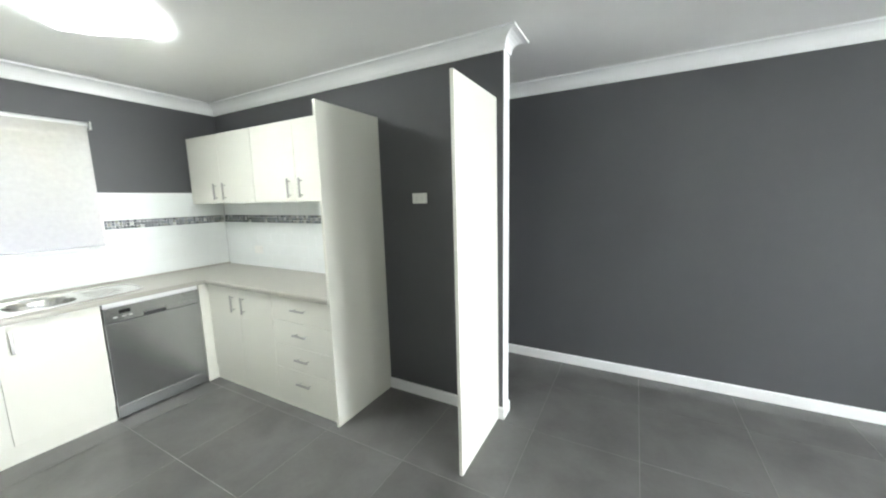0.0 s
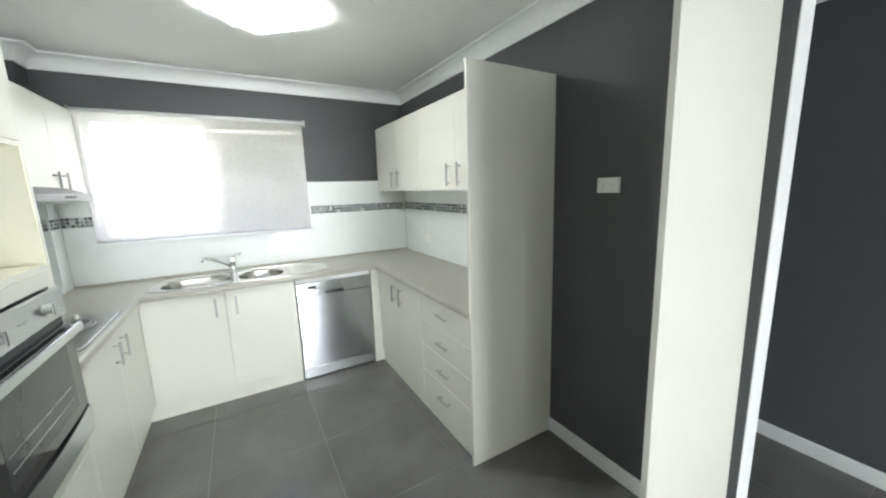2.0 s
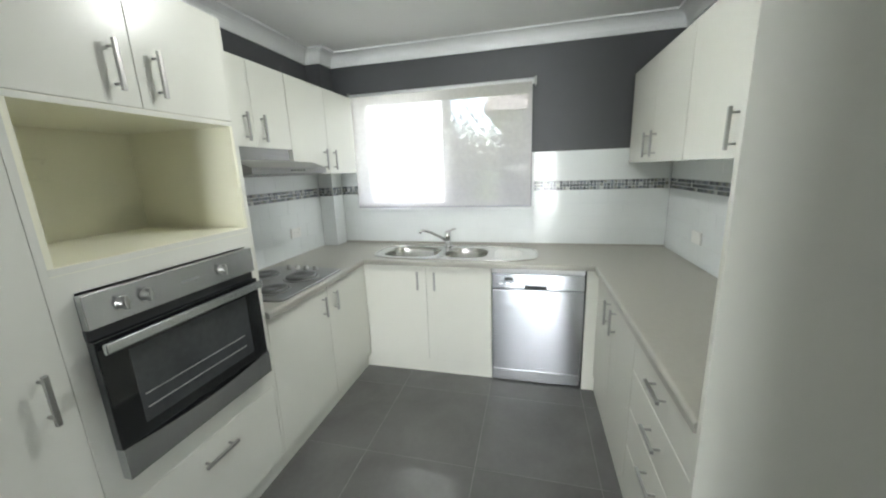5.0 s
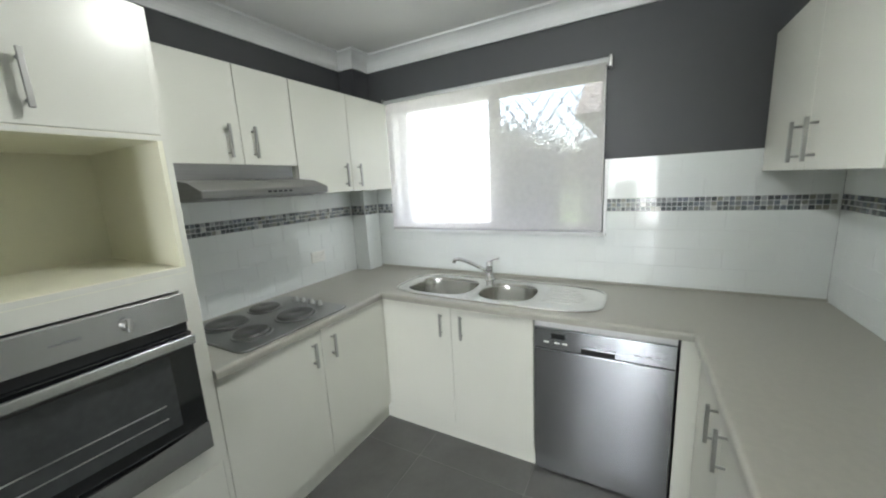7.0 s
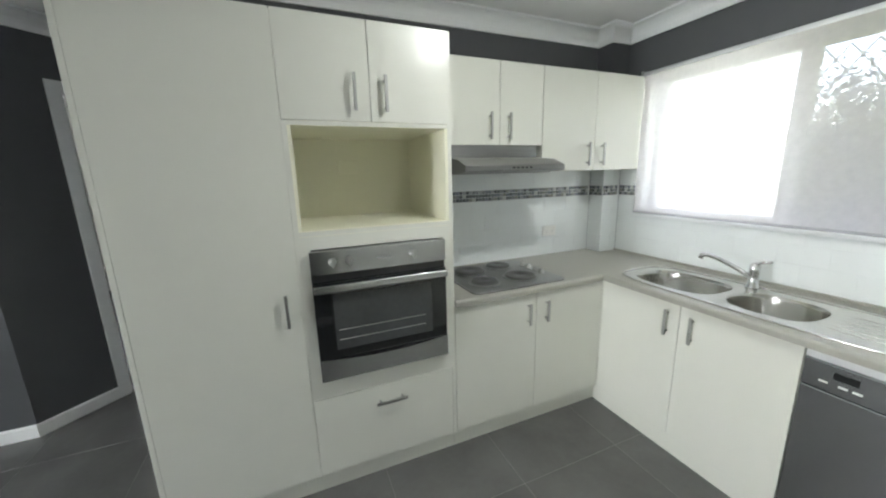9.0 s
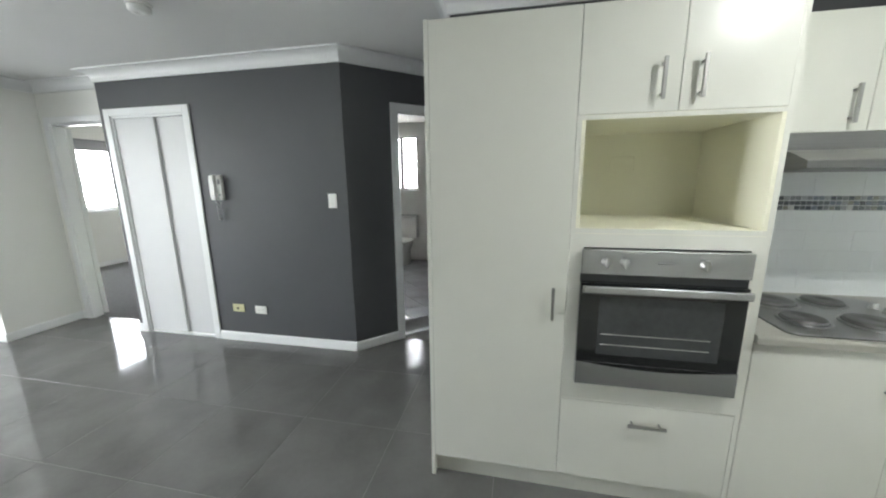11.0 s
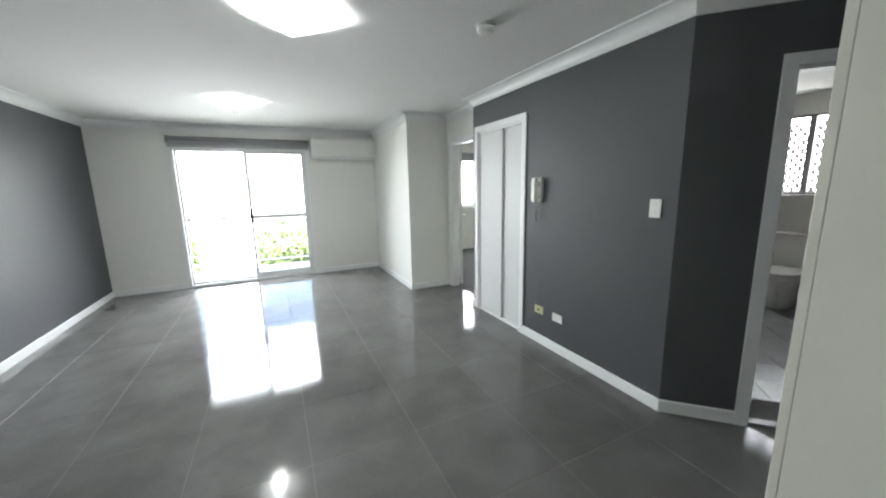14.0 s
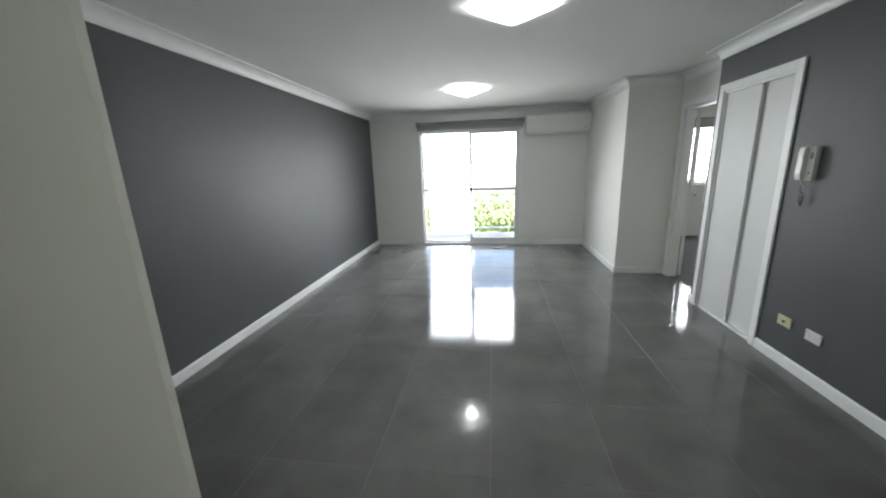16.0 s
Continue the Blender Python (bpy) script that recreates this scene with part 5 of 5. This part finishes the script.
def splash(name, origin, along, normal, length, blocked, seed, label):
    """Tiles on a wall strip. origin: plan point of its start at the wall's tile face; blocked: (from, to, sill, head) left free."""
    o, d, n = Vector(origin), Vector(along), Vector(normal)
    rot = Matrix((Vector((d.x, d.y, 0)), Vector((0, 0, 1)), Vector((n.x, n.y, 0)))).transposed().to_4x4()
    cells = []
    bands = [(MOS0 - (k + 1) * TILE_H, MOS0 - k * TILE_H, k) for k in range(5)] + [(MOS1 + k * TILE_H, min(SPLASH_TOP, MOS1 + (k + 1) * TILE_H), k + 1) for k in range(3)]
    back = bmesh.new()

    def flat(bm, u0, u1, z0, z1, d0, d1):
        q = [o + d * u0 + n * d0, o + d * u1 + n * d0, o + d * u1 + n * d1, o + d * u0 + n * d1]
        prism(bm, [(v.x, v.y) for v in q], "z", z0, z1)
    free = [(0.0, length, BENCH_HI, SPLASH_TOP)]
    for b0, b1, s, t in blocked:
        free = [(0.0, b0, BENCH_HI, SPLASH_TOP), (b1, length, BENCH_HI, SPLASH_TOP), (b0, b1, BENCH_HI, s)]
    for u0, u1, z0, z1 in free:
        if u1 - u0 > 0.01:
            flat(back, u0, u1, z0, z1, -0.007, -0.0015)
    e = structure(name, back, M_WALLGROUT, label)
    shared = {}
    lean = random.Random(seed + 40)
    for u0, u1, z0, z1 in free:
        for b0, b1, k in bands:
            w0, w1 = max(b0, z0), min(b1, z1)
            if w1 - w0 < 0.008:
                continue
            shift = (k % 2) * TILE_W / 2
            m = math.floor((u0 - shift) / TILE_W)
            while m * TILE_W + shift < u1:
                a, b = max(m * TILE_W + shift, u0), min((m + 1) * TILE_W + shift, u1)
                m += 1
                if b - a < 0.008:
                    continue
                key = (round(b - a, 3), round(w1 - w0, 3))
                if key not in shared:
                    shared[key] = tile_data("wall_tile", key[0] - 0.0012, key[1] - 0.0012, 0.005, 0.0005, M_WALLTILE)
                c = o + d * (a + b) / 2
                place("wall_tile", shared[key], e, Matrix.Translation((c.x, c.y, (w0 + w1) / 2)) @ rot @ Matrix.Rotation(lean.gauss(0, 0.008), 4, "X") @ Matrix.Rotation(lean.gauss(0, 0.004), 4, "Y"))
    # mosaic
    bm = bmesh.new()
    rnd = random.Random(seed)
    for u0, u1, z0, z1 in free:
        if not (z0 <= MOS0 and z1 >= MOS1):
            continue
        step = (MOS1 - MOS0) / 3
        for i in range(int((u1 - u0) / step)):
            for j in range(3):
                q0, q1 = u0 + i * step + 0.0008, u0 + (i + 1) * step - 0.0008
                w0, w1 = MOS0 + j * step + 0.0008, MOS0 + (j + 1) * step - 0.0008
                lift = rnd.uniform(0.0, 0.0012)
                vs = []
                for u, w, t in ((q0, w0, -0.004), (q1, w0, -0.004), (q1, w1, -0.004), (q0, w1, -0.004),
                                (q0 + 0.001, w0 + 0.001, lift), (q1 - 0.001, w0 + 0.001, lift), (q1 - 0.001, w1 - 0.001, lift), (q0 + 0.001, w1 - 0.001, lift)):
                    p = o + d * u + n * t
                    vs.append(bm.verts.new((p.x, p.y, w)))
                for f in ((0, 1, 5, 4), (1, 2, 6, 5), (2, 3, 7, 6), (3, 0, 4, 7), (4, 5, 6, 7)):
                    bm.faces.new([vs[i2] for i2 in f])
    if len(bm.verts):
        ob = part("mosaic_band", bm, M_MOSAIC, e, "band of small grey glass mosaic")
        ob["kind"] = "stuff"
    else:
        bm.free()
    return e


splash("splashback_west", (WEST, NIB_Y + 0.008), (0, 1), (1, 0), STUB - 0.008 - NIB_Y - 0.008, [(0.40 - NIB_Y - 0.008, 1.8825 - NIB_Y - 0.008, 1.158, 2.2)], 1, "white glazed tile splashback with a mosaic band under the window")
splash("splashback_south", (X0 - 0.001, HOBWALL + 0.008), (-1, 0), (0, 1), X0 - 0.001 - NIB_X - 0.008, [], 2, "white glazed tile splashback with a mosaic band behind the cooktop")
splash("splashback_nib_side", (NIB_X + 0.008, HOBWALL + 0.008), (0, 1), (1, 0), NIB_Y - HOBWALL, [], 3, "white tiled corner of the splashback")
splash("splashback_nib", (NIB_X + 0.008, NIB_Y + 0.008), (-1, 0), (0, 1), NIB_X + 0.008 - WEST, [], 4, "white tiled corner of the splashback")
splash("splashback_north", (WEST, STUB - 0.008), (1, 0), (0, -1), -0.978 - WEST, [], 5, "white glazed tile splashback with a mosaic band under the wall cabinets")
